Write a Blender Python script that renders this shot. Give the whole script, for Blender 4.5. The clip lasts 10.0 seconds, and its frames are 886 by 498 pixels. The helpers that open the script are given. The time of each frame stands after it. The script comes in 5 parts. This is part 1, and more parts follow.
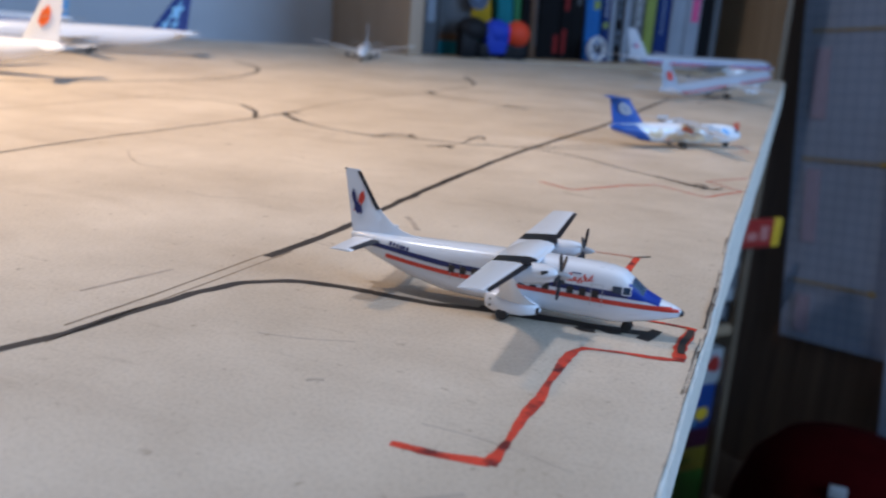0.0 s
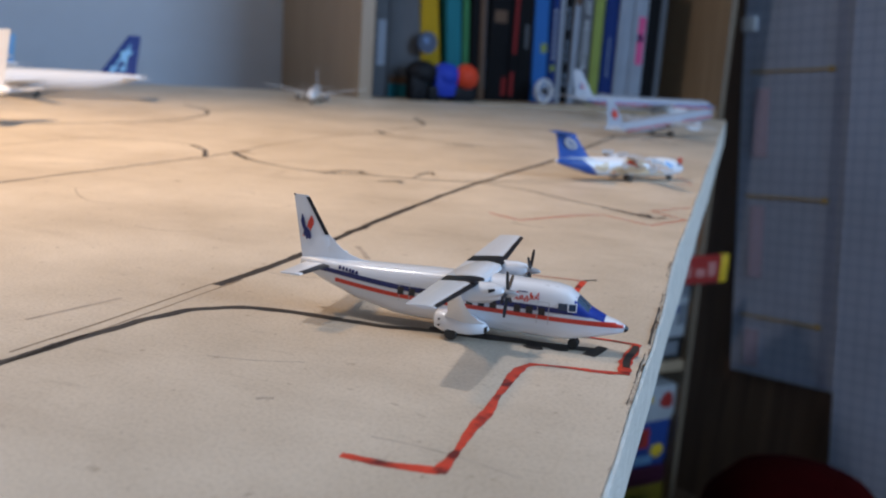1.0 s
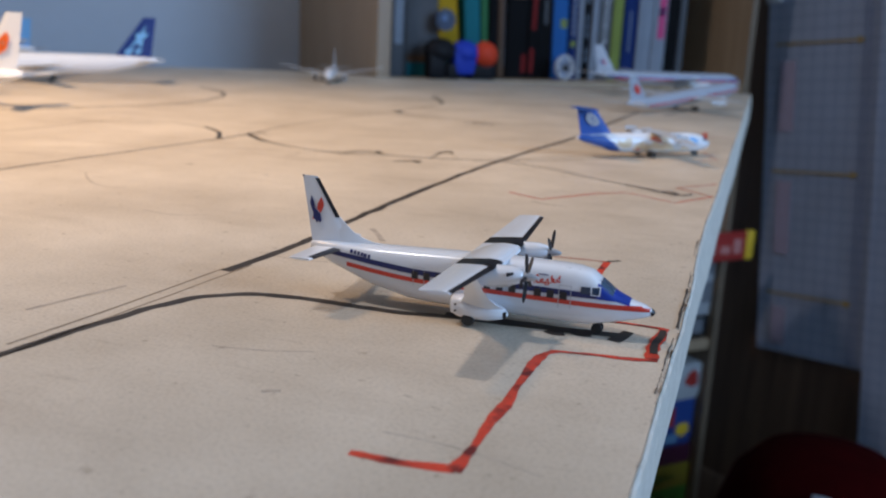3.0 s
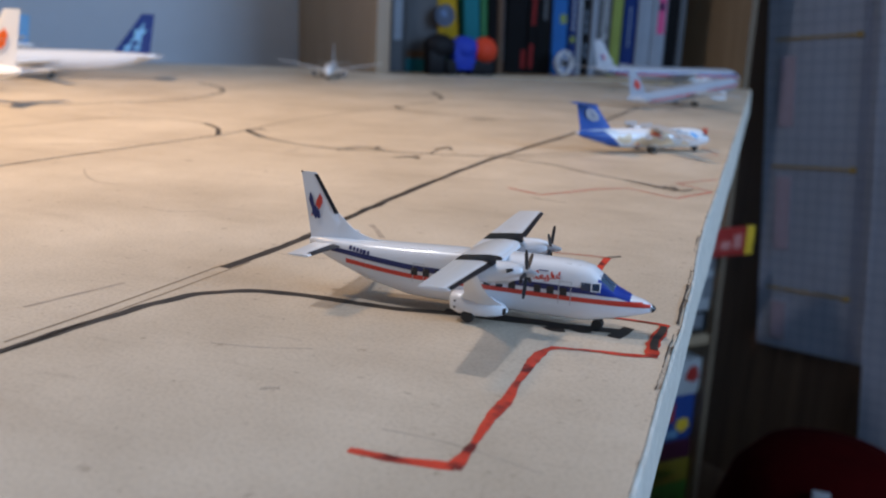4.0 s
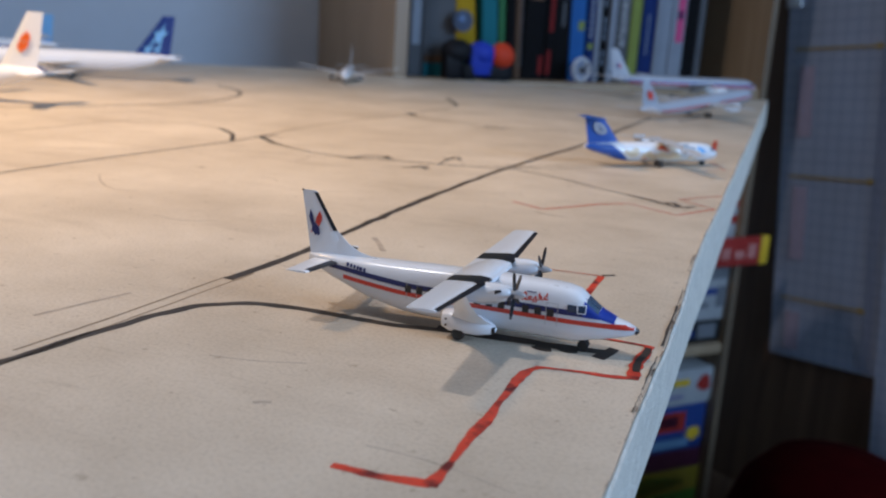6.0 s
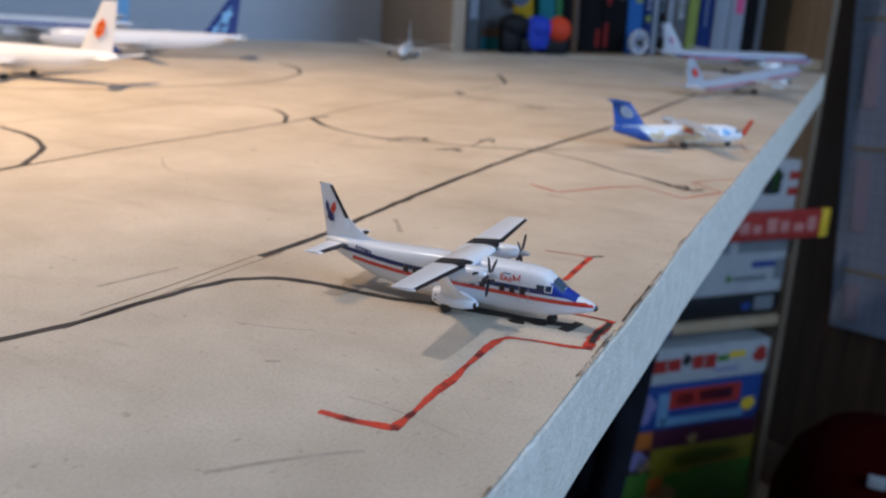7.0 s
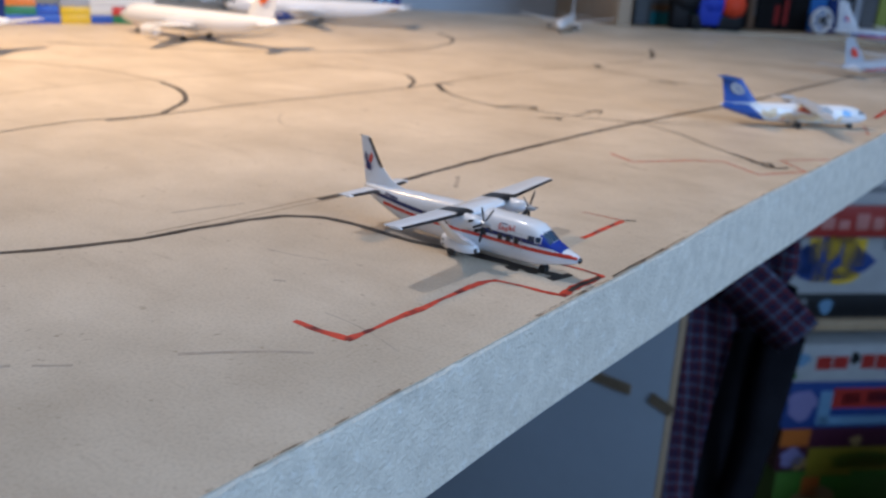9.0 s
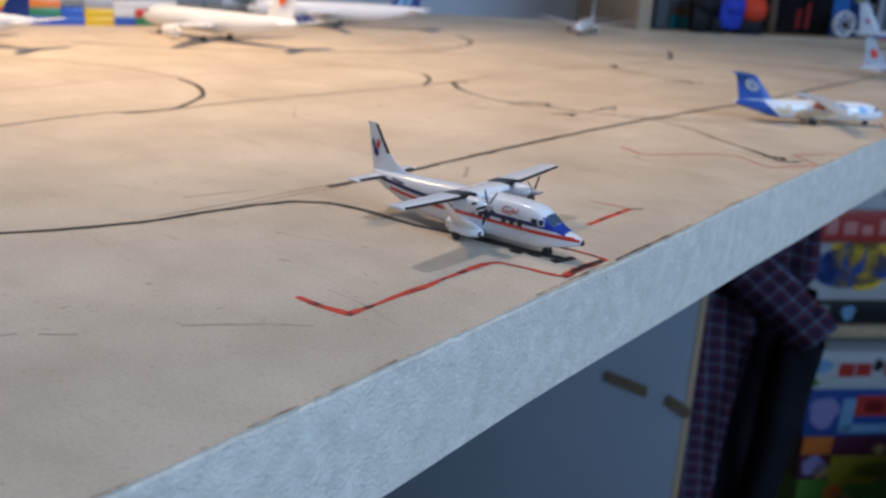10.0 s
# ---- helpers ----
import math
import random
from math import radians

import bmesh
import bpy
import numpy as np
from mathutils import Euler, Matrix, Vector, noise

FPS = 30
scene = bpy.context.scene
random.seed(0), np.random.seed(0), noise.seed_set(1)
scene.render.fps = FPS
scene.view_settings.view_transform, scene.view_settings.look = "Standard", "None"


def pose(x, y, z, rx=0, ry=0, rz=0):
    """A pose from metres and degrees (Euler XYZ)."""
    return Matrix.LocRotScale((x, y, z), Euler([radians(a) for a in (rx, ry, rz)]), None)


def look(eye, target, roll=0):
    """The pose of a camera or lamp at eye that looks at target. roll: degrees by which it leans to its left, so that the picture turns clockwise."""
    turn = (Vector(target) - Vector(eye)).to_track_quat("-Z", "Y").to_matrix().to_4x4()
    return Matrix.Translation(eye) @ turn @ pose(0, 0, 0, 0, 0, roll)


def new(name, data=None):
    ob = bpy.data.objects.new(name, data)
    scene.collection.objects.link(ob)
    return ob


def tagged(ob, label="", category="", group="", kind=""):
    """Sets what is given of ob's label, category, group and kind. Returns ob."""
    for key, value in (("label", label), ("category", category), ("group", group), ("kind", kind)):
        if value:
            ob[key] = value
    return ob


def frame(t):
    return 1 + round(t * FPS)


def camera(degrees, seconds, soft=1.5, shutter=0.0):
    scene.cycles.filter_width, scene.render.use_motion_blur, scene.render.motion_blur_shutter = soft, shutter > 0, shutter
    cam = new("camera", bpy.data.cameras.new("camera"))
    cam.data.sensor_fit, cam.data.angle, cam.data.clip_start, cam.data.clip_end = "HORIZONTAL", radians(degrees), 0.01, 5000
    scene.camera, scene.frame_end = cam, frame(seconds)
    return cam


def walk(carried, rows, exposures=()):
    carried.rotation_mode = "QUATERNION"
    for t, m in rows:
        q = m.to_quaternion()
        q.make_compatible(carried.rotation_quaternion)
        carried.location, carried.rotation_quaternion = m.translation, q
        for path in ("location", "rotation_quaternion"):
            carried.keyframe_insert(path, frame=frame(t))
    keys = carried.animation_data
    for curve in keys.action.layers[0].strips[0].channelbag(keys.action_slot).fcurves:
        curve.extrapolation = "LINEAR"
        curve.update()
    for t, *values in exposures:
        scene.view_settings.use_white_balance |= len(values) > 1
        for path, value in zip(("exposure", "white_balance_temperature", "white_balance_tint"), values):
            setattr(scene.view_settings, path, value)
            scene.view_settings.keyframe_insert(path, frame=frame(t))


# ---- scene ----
cam = camera(51.72, 10.0, 2.1, 0.4)
PATH = [
    (0, 0.0158, -0.2704, 0.8427, 74.346, -4.033, 21.128),
    (0.5, 0.0196, -0.2746, 0.8371, 76.868, -3.904, 18.022),
    (1, 0.0198, -0.2753, 0.8371, 77.368, -3.724, 18.072),
    (1.5, 0.0165, -0.2645, 0.8355, 76.991, -3.707, 18.796),
    (2, 0.0199, -0.2740, 0.8369, 77.366, -3.283, 18.836),
    (2.5, 0.0178, -0.2646, 0.8353, 76.653, -2.904, 19.223),
    (4, 0.0174, -0.2610, 0.8346, 75.796, -2.593, 19.234),
    (4.5, 0.0166, -0.2615, 0.8351, 76.023, -2.700, 19.246),
    (5, 0.0157, -0.2626, 0.8355, 76.208, -2.811, 19.348),
    (5.5, 0.0153, -0.2628, 0.8356, 76.671, -4.027, 19.039),
    (6.8, 0.0615, -0.2879, 0.8621, 73.461, -2.521, 24.463),
    (7, 0.0674, -0.2972, 0.8637, 73.277, -2.938, 25.185),
    (7.5, 0.0811, -0.3099, 0.8649, 72.540, -2.959, 28.097),
    (8, 0.0987, -0.3067, 0.8645, 71.849, -3.364, 30.918),
    (8.5, 0.1203, -0.3023, 0.8678, 71.454, -3.562, 34.461),
    (9, 0.1455, -0.2936, 0.8687, 71.017, -3.056, 38.051),
    (9.5, 0.1458, -0.3000, 0.8659, 70.979, -2.601, 39.744),
    (10, 0.1555, -0.2938, 0.8607, 71.502, -2.908, 39.535),
]
T = 1.0                                    # height of the table top
walk(cam, [(t, pose(x, y, z + T - 0.75, rx, ry, rz)) for t, x, y, z, rx, ry, rz in PATH],
     [(0.0, 0.04, 6100, 10), (0.6, 0.04, 6580, 10), (1.5, 0.0, 6800, 10), (2.2, -0.02, 6600, 10), (4.0, -0.06, 6600, 10), (7.0, -0.03, 6620, 10), (8.5, -0.04, 6560, 10), (10.0, -0.07, 6660, 10)])
cam.data.dof.use_dof = True
cam.data.dof.focus_distance = 0.28
cam.data.dof.aperture_fstop = 16.0

TURNED = math.radians(46)                  # the bookcase and the walls stand askew to the table's edge
ROOM = Matrix.Translation((0, 1.57, 0)) @ Matrix.Rotation(TURNED, 4, "Z")
Z = lambda z: T + z                        # heights counted from the table top

# ---- light ----
world = bpy.data.worlds.new("world")
scene.world = world
world.use_nodes = True
world.node_tree.nodes["Background"].inputs[0].default_value = (0.55, 0.7, 1.0, 1)
world.node_tree.nodes["Background"].inputs[1].default_value = 0.25


def lamp(name, kind, m, energy, colour, **more):
    data = bpy.data.lights.new(name, kind)
    data.energy, data.color = energy, colour
    for key, value in more.items():
        if key == "size":
            data.size = value
        elif key == "shape":
            data.shape = value
        elif key == "size_y":
            data.size_y = value
        elif key == "spot_size":
            data.spot_size = value
        elif key == "spot_blend":
            data.spot_blend = value
        elif key == "shadow_soft_size":
            data.shadow_soft_size = value
    ob = new(name, data)
    ob.matrix_world = m
    return ob


# a ceiling lamp nearly overhead, daylight from a window beside, a warm desk lamp above the far side of the table
CEIL = Vector((-0.05 - 0.44 * 1.45, -0.01 - 0.17 * 1.45, T + 1.45))
lamp("ceiling_light", "AREA", look(CEIL, (-0.05, 0.0, T)), 8.5, (1.04, 0.97, 0.97), shape="DISK", size=0.12)
lamp("window_light", "AREA", ROOM @ look((0.30, -2.93, 1.90), (-0.9, -0.4, 0.95)), 47.0, (0.51, 0.80, 1.24), shape="RECTANGLE", size=1.3, size_y=1.1)
lamp("desk_lamp_light", "SPOT", look((-0.74, 0.09, T + 0.75), (-0.50, 0.25, T)), 36.0, (1.0, 0.66, 0.34), spot_size=radians(78), spot_blend=1.0, shadow_soft_size=0.05)

# ---- materials ----
MATS = {}


def mat(name, colour, rough=0.5, metal=0.0, vary=0.08, scale=30.0, bump=0.0, bump_scale=200.0, coat=0.0, random_tone=0.0):
    """A surface with variation of tone at two scales and fine relief."""
    if name in MATS:
        return MATS[name]
    m = bpy.data.materials.new(name)
    m.use_nodes = True
    nt = m.node_tree
    b = nt.nodes["Principled BSDF"]
    tex = nt.nodes.new("ShaderNodeTexCoord")
    big = nt.nodes.new("ShaderNodeTexNoise")
    big.inputs["Scale"].default_value, big.inputs["Detail"].default_value = scale, 4
    fine = nt.nodes.new("ShaderNodeTexNoise")
    fine.inputs["Scale"].default_value, fine.inputs["Detail"].default_value = scale * 9, 3
    mix = nt.nodes.new("ShaderNodeMath")
    mix.operation = "MULTIPLY_ADD"
    mix.inputs[1].default_value, mix.inputs[2].default_value = 0.5, 0.0
    nt.links.new(tex.outputs["Object"], big.inputs["Vector"])
    nt.links.new(tex.outputs["Object"], fine.inputs["Vector"])
    nt.links.new(fine.outputs["Fac"], mix.inputs[0])
    add = nt.nodes.new("ShaderNodeMath")
    nt.links.new(big.outputs["Fac"], add.inputs[0])
    nt.links.new(mix.outputs[0], add.inputs[1])
    ramp = nt.nodes.new("ShaderNodeMapRange")
    ramp.inputs["From Min"].default_value, ramp.inputs["From Max"].default_value = 0.45, 1.05
    ramp.inputs["To Min"].default_value, ramp.inputs["To Max"].default_value = 1 - vary, 1 + vary
    nt.links.new(add.outputs[0], ramp.inputs["Value"])
    tone = nt.nodes.new("ShaderNodeHueSaturation")
    tone.inputs["Color"].default_value = (*colour, 1)
    nt.links.new(ramp.outputs[0], tone.inputs["Value"])
    nt.links.new(tone.outputs[0], b.inputs["Base Color"])
    b.inputs["Roughness"].default_value, b.inputs["Metallic"].default_value = rough, metal
    b.inputs["Coat Weight"].default_value = coat
    if bump:
        relief = nt.nodes.new("ShaderNodeTexNoise")
        relief.inputs["Scale"].default_value, relief.inputs["Detail"].default_value = bump_scale, 5
        bn = nt.nodes.new("ShaderNodeBump")
        bn.inputs["Strength"].default_value, bn.inputs["Distance"].default_value = bump, 0.002
        nt.links.new(tex.outputs["Object"], relief.inputs["Vector"])
        nt.links.new(relief.outputs["Fac"], bn.inputs["Height"])
        nt.links.new(bn.outputs[0], b.inputs["Normal"])
    MATS[name] = m
    return m


def wood(name, light, dark, grain=(1, 1, 0.06), scale=60.0, rough=0.45):
    """Veneer with a grain that is stretched along one axis."""
    m = bpy.data.materials.new(name)
    m.use_nodes = True
    nt = m.node_tree
    b = nt.nodes["Principled BSDF"]
    tex = nt.nodes.new("ShaderNodeTexCoord")
    mp = nt.nodes.new("ShaderNodeMapping")
    mp.inputs["Scale"].default_value = grain
    n1 = nt.nodes.new("ShaderNodeTexNoise")
    n1.inputs["Scale"].default_value, n1.inputs["Detail"].default_value, n1.inputs["Distortion"].default_value = scale, 6, 0.6
    cr = nt.nodes.new("ShaderNodeValToRGB")
    cr.color_ramp.elements[0].position, cr.color_ramp.elements[1].position = 0.3, 0.72
    cr.color_ramp.elements[0].color, cr.color_ramp.elements[1].color = (*dark, 1), (*light, 1)
    nt.links.new(tex.outputs["Object"], mp.inputs["Vector"])
    nt.links.new(mp.outputs[0], n1.inputs["Vector"])
    nt.links.new(n1.outputs["Fac"], cr.inputs["Fac"])
    nt.links.new(cr.outputs[0], b.inputs["Base Color"])
    bn = nt.nodes.new("ShaderNodeBump")
    bn.inputs["Strength"].default_value, bn.inputs["Distance"].default_value = 0.15, 0.001
    nt.links.new(n1.outputs["Fac"], bn.inputs["Height"])
    nt.links.new(bn.outputs[0], b.inputs["Normal"])
    b.inputs["Roughness"].default_value = rough
    return m


def fibreboard():
    """Sanded fibreboard: fine specks, cloudy tone, rubbed pencil smudges."""
    m = bpy.data.materials.new("fibreboard")
    m.use_nodes = True
    nt = m.node_tree
    b = nt.nodes["Principled BSDF"]
    tex = nt.nodes.new("ShaderNodeTexCoord")

    def noise_node(scale, detail, stretch=(1, 1, 1), rough=0.55):
        mp = nt.nodes.new("ShaderNodeMapping")
        mp.inputs["Scale"].default_value = stretch
        n = nt.nodes.new("ShaderNodeTexNoise")
        n.inputs["Scale"].default_value, n.inputs["Detail"].default_value, n.inputs["Roughness"].default_value = scale, detail, rough
        nt.links.new(tex.outputs["Object"], mp.inputs["Vector"])
        nt.links.new(mp.outputs[0], n.inputs["Vector"])
        return n

    def ramp(n, lo, hi, a, c):
        r = nt.nodes.new("ShaderNodeValToRGB")
        r.color_ramp.elements[0].position, r.color_ramp.elements[1].position = lo, hi
        r.color_ramp.elements[0].color, r.color_ramp.elements[1].color = (*a, 1), (*c, 1)
        nt.links.new(n.outputs["Fac"], r.inputs["Fac"])
        return r

    def mult(a, c, fac=1.0):
        x = nt.nodes.new("ShaderNodeMix")
        x.data_type, x.blend_type = "RGBA", "MULTIPLY"
        x.inputs["Factor"].default_value = fac
        nt.links.new(a.outputs[2] if a.type == "MIX" else a.outputs[0], x.inputs[6])
        nt.links.new(c.outputs[0], x.inputs[7])
        return x

    cloud = ramp(noise_node(11, 7, (1, 1, 1), 0.62), 0.3, 0.68, (0.475, 0.397, 0.305), (0.67, 0.58, 0.468))
    speck = ramp(noise_node(900, 3), 0.36, 0.55, (0.78, 0.76, 0.74), (1, 1, 1))
    fleck = ramp(noise_node(240, 2), 0.24, 0.34, (0.6, 0.55, 0.5), (1, 1, 1))
    smudge = ramp(noise_node(22, 5, (0.45, 1.6, 1)), 0.33, 0.46, (0.70, 0.66, 0.62), (1, 1, 1))
    scuff = ramp(noise_node(75, 3, (0.35, 2.0, 1)), 0.27, 0.34, (0.62, 0.57, 0.52), (1, 1, 1))
    dent = ramp(noise_node(55, 1), 0.17, 0.22, (0.45, 0.40, 0.36), (1, 1, 1))
    all_of = mult(mult(mult(mult(mult(cloud, speck, 0.55), fleck, 0.75), smudge, 0.28), dent, 0.8), scuff, 0.30)
    nt.links.new(all_of.outputs[2], b.inputs["Base Color"])
    bn = nt.nodes.new("ShaderNodeBump")
    bn.inputs["Strength"].default_value, bn.inputs["Distance"].default_value = 0.10, 0.0005
    nt.links.new(noise_node(700, 4).outputs["Fac"], bn.inputs["Height"])
    nt.links.new(bn.outputs[0], b.inputs["Normal"])
    b.inputs["Roughness"].default_value = 0.55
    return m


def checked(name, base, stripes, pitch=0.022):
    """Woven checks: bands along two directions of the cloth."""
    m = bpy.data.materials.new(name)
    m.use_nodes = True
    nt = m.node_tree
    b = nt.nodes["Principled BSDF"]
    uv = nt.nodes.new("ShaderNodeUVMap")
    sep = nt.nodes.new("ShaderNodeSeparateXYZ")
    nt.links.new(uv.outputs[0], sep.inputs[0])
    col = None
    for axis in (0, 1):
        mul = nt.nodes.new("ShaderNodeMath")
        mul.operation = "MULTIPLY"
        mul.inputs[1].default_value = 1 / pitch
        nt.links.new(sep.outputs[axis], mul.inputs[0])
        fr = nt.nodes.new("ShaderNodeMath")
        fr.operation = "FRACT"
        nt.links.new(mul.outputs[0], fr.inputs[0])
        r = nt.nodes.new("ShaderNodeValToRGB")
        r.color_ramp.interpolation = "CONSTANT"
        r.color_ramp.elements[0].color = (*base, 1)
        r.color_ramp.elements[1].position, r.color_ramp.elements[1].color = stripes[0][0], (*stripes[0][1], 1)
        for pos, c in stripes[1:]:
            e = r.color_ramp.elements.new(pos)
            e.color = (*c, 1)
        nt.links.new(fr.outputs[0], r.inputs["Fac"])
        if col is None:
            col = r
        else:
            x = nt.nodes.new("ShaderNodeMix")
            x.data_type = "RGBA"
            x.inputs["Factor"].default_value = 0.5
            nt.links.new(col.outputs[0], x.inputs[6])
            nt.links.new(r.outputs[0], x.inputs[7])
            nt.links.new(x.outputs[2], b.inputs["Base Color"])
    b.inputs["Roughness"].default_value = 0.9
    return m


def squared(name, paper, ink, pitch):
    """Squared paper with thin printed lines."""
    m = bpy.data.materials.new(name)
    m.use_nodes = True
    nt = m.node_tree
    b = nt.nodes["Principled BSDF"]
    tex = nt.nodes.new("ShaderNodeTexCoord")
    br = nt.nodes.new("ShaderNodeTexBrick")
    br.offset = 0.0
    br.inputs["Scale"].default_value = 1.0
    br.inputs["Brick Width"].default_value, br.inputs["Row Height"].default_value = pitch, pitch
    br.inputs["Mortar Size"].default_value = pitch * 0.045
    br.inputs["Color1"].default_value = br.inputs["Color2"].default_value = (*paper, 1)
    br.inputs["Mortar"].default_value = (*ink, 1)
    nt.links.new(tex.outputs["UV"], br.inputs["Vector"])
    n = nt.nodes.new("ShaderNodeTexNoise")
    n.inputs["Scale"].default_value = 6
    nt.links.new(tex.outputs["Object"], n.inputs["Vector"])
    hs = nt.nodes.new("ShaderNodeHueSaturation")
    mr = nt.nodes.new("ShaderNodeMapRange")
    mr.inputs["To Min"].default_value, mr.inputs["To Max"].default_value = 0.8, 1.15
    nt.links.new(n.outputs["Fac"], mr.inputs["Value"])
    nt.links.new(mr.outputs[0], hs.inputs["Value"])
    nt.links.new(br.outputs["Color"], hs.inputs["Color"])
    nt.links.new(hs.outputs[0], b.inputs["Base Color"])
    b.inputs["Roughness"].default_value = 0.85
    return m


BOARD = fibreboard()
EDGE = mat("painted_edge", (0.66, 0.60, 0.515), 0.65, vary=0.16, scale=140, bump=0.6, bump_scale=700)
INK = mat("black_marker_ink", (0.034, 0.027, 0.023), 0.55, vary=0.5, scale=90)
INK_FAINT = mat("rubbed_pencil", (0.24, 0.185, 0.13), 0.6, vary=0.3, scale=120)
SMEAR = mat("graphite_smear", (0.40, 0.335, 0.27), 0.6, vary=0.25, scale=200)
RED_INK = mat("red_marker_ink", (0.60, 0.055, 0.025), 0.5, vary=0.25, scale=120)


def dried_patches(m, dark, scale, lo, hi):
    """Darker dried ink in long patches."""
    nt = m.node_tree
    b = nt.nodes["Principled BSDF"]
    src = b.inputs["Base Color"].links[0].from_socket
    tex = nt.nodes.new("ShaderNodeTexCoord")
    n = nt.nodes.new("ShaderNodeTexNoise")
    n.inputs["Scale"].default_value, n.inputs["Detail"].default_value = scale, 3
    nt.links.new(tex.outputs["Object"], n.inputs["Vector"])
    mr = nt.nodes.new("ShaderNodeMapRange")
    mr.inputs["From Min"].default_value, mr.inputs["From Max"].default_value = lo, hi
    nt.links.new(n.outputs["Fac"], mr.inputs["Value"])
    mx = nt.nodes.new("ShaderNodeMix")
    mx.data_type = "RGBA"
    mx.inputs[7].default_value = (*dark, 1)
    nt.links.new(mr.outputs[0], mx.inputs["Factor"])
    nt.links.new(src, mx.inputs[6])
    nt.links.new(mx.outputs[2], b.inputs["Base Color"])


dried_patches(EDGE, (0.52, 0.48, 0.42), 300, 0.62, 0.82)
dried_patches(EDGE, (0.78, 0.74, 0.68), 210, 0.58, 0.80)
dried_patches(RED_INK, (0.13, 0.014, 0.012), 130, 0.49, 0.64)
CHIP = mat("splintered_fibre", (0.25, 0.19, 0.14), 0.8, vary=0.5, scale=300)
CRACK = mat("dark_split_fibre", (0.05, 0.038, 0.03), 0.9, vary=0.6, scale=400)
RED_FAINT = mat("thin_red_ink", (0.44, 0.11, 0.07), 0.55, vary=0.3, scale=120)
WALL = mat("grey_blue_wall_paint", (0.41, 0.465, 0.54), 0.8, vary=0.05, scale=3, bump=0.15, bump_scale=120)
CEILING = mat("ceiling_paint", (0.75, 0.75, 0.73), 0.9, vary=0.03, scale=3)
FLOOR = wood("floor_laminate", (0.20, 0.12, 0.07), (0.12, 0.07, 0.04), (1, 0.08, 1), 30)
BIRCH = wood("birch_veneer", (0.38, 0.275, 0.175), (0.30, 0.21, 0.13))
# birch again, twice darkened: edges that catch too much window light get painted shade
SHADED_EDGE = wood("shaded_birch_edge", (0.30, 0.22, 0.145), (0.24, 0.17, 0.11))
DEEP_SHADED_EDGE = wood("deep_shaded_birch_edge", (0.17, 0.125, 0.08), (0.13, 0.09, 0.06))
WALNUT = wood("dark_stained_wood", (0.20, 0.12, 0.075), (0.12, 0.07, 0.045), (1, 1, 0.05), 40, 0.5)
GREY_PANEL = mat("grey_blue_panel_paint", (0.30, 0.36, 0.43), 0.7, vary=0.06, scale=6, bump=0.2, bump_scale=90)
WHITE = mat("glossy_white_enamel", (0.79, 0.81, 0.85), 0.22, vary=0.02, scale=60, coat=0.4)
GREY = mat("light_grey_enamel", (0.50, 0.51, 0.53), 0.35, vary=0.04, scale=80)
PALE = mat("pale_grey_enamel", (0.35, 0.38, 0.44), 0.3, vary=0.05, scale=80, coat=0.3)
SILVER = mat("silver_paint", (0.55, 0.56, 0.58), 0.3, metal=0.6, vary=0.04, scale=80)
BLACK = mat("black_enamel", (0.018, 0.018, 0.022), 0.3, vary=0.2, scale=80)
RUBBER = mat("black_rubber", (0.02, 0.02, 0.02), 0.7, vary=0.2, scale=90)
BLUE = mat("royal_blue_enamel", (0.012, 0.042, 0.30), 0.3, vary=0.08, scale=80)
STRIPE = mat("deep_blue_stripe_paint", (0.012, 0.022, 0.125), 0.35, vary=0.1, scale=80)
NAVY = mat("navy_enamel", (0.012, 0.04, 0.20), 0.3, vary=0.1, scale=80)
RED = mat("red_enamel", (0.62, 0.05, 0.03), 0.3, vary=0.08, scale=80)
ORANGE = mat("orange_enamel", (0.85, 0.16, 0.03), 0.35, vary=0.08, scale=80)
TAILBLUE = mat("tail_blue_enamel", (0.015, 0.085, 0.38), 0.3, vary=0.1, scale=80)
SKYBLUE = mat("light_blue_enamel", (0.16, 0.42, 0.75), 0.3, vary=0.06, scale=80)
CREAM = mat("cream_artwork", (0.72, 0.60, 0.42), 0.4, vary=0.35, scale=120)
PANE = mat("blue_tinted_pane", (0.045, 0.085, 0.14), 0.08, vary=0.1, scale=60, coat=0.5)
GLASS = mat("dark_cockpit_glass", (0.03, 0.05, 0.09), 0.08, vary=0.1, scale=60)


# ---- mesh helpers ----
def smooth(me, angle=40):
    me.polygons.foreach_set("use_smooth", [True] * len(me.polygons))
    me.set_sharp_from_angle(angle=radians(angle))


def part(name, bm, material, parent=None, label="", m=None, sharp=40):
    me = bpy.data.meshes.new(name)
    bmesh.ops.recalc_face_normals(bm, faces=bm.faces)
    bm.to_mesh(me)
    bm.free()
    smooth(me, sharp)
    me.materials.append(material)
    ob = new(name, me)
    if parent:
        ob.parent = parent
    if m is not None:
        ob.matrix_basis = m
    if label:
        tagged(ob, label)
    return ob


def thing(name, m, label, category, group="", kind=""):
    return tagged_at(new(name), m, label, category, group, kind)


def tagged_at(ob, m, label, category, group="", kind=""):
    ob.matrix_basis = m
    return tagged(ob, label, category, group, kind)


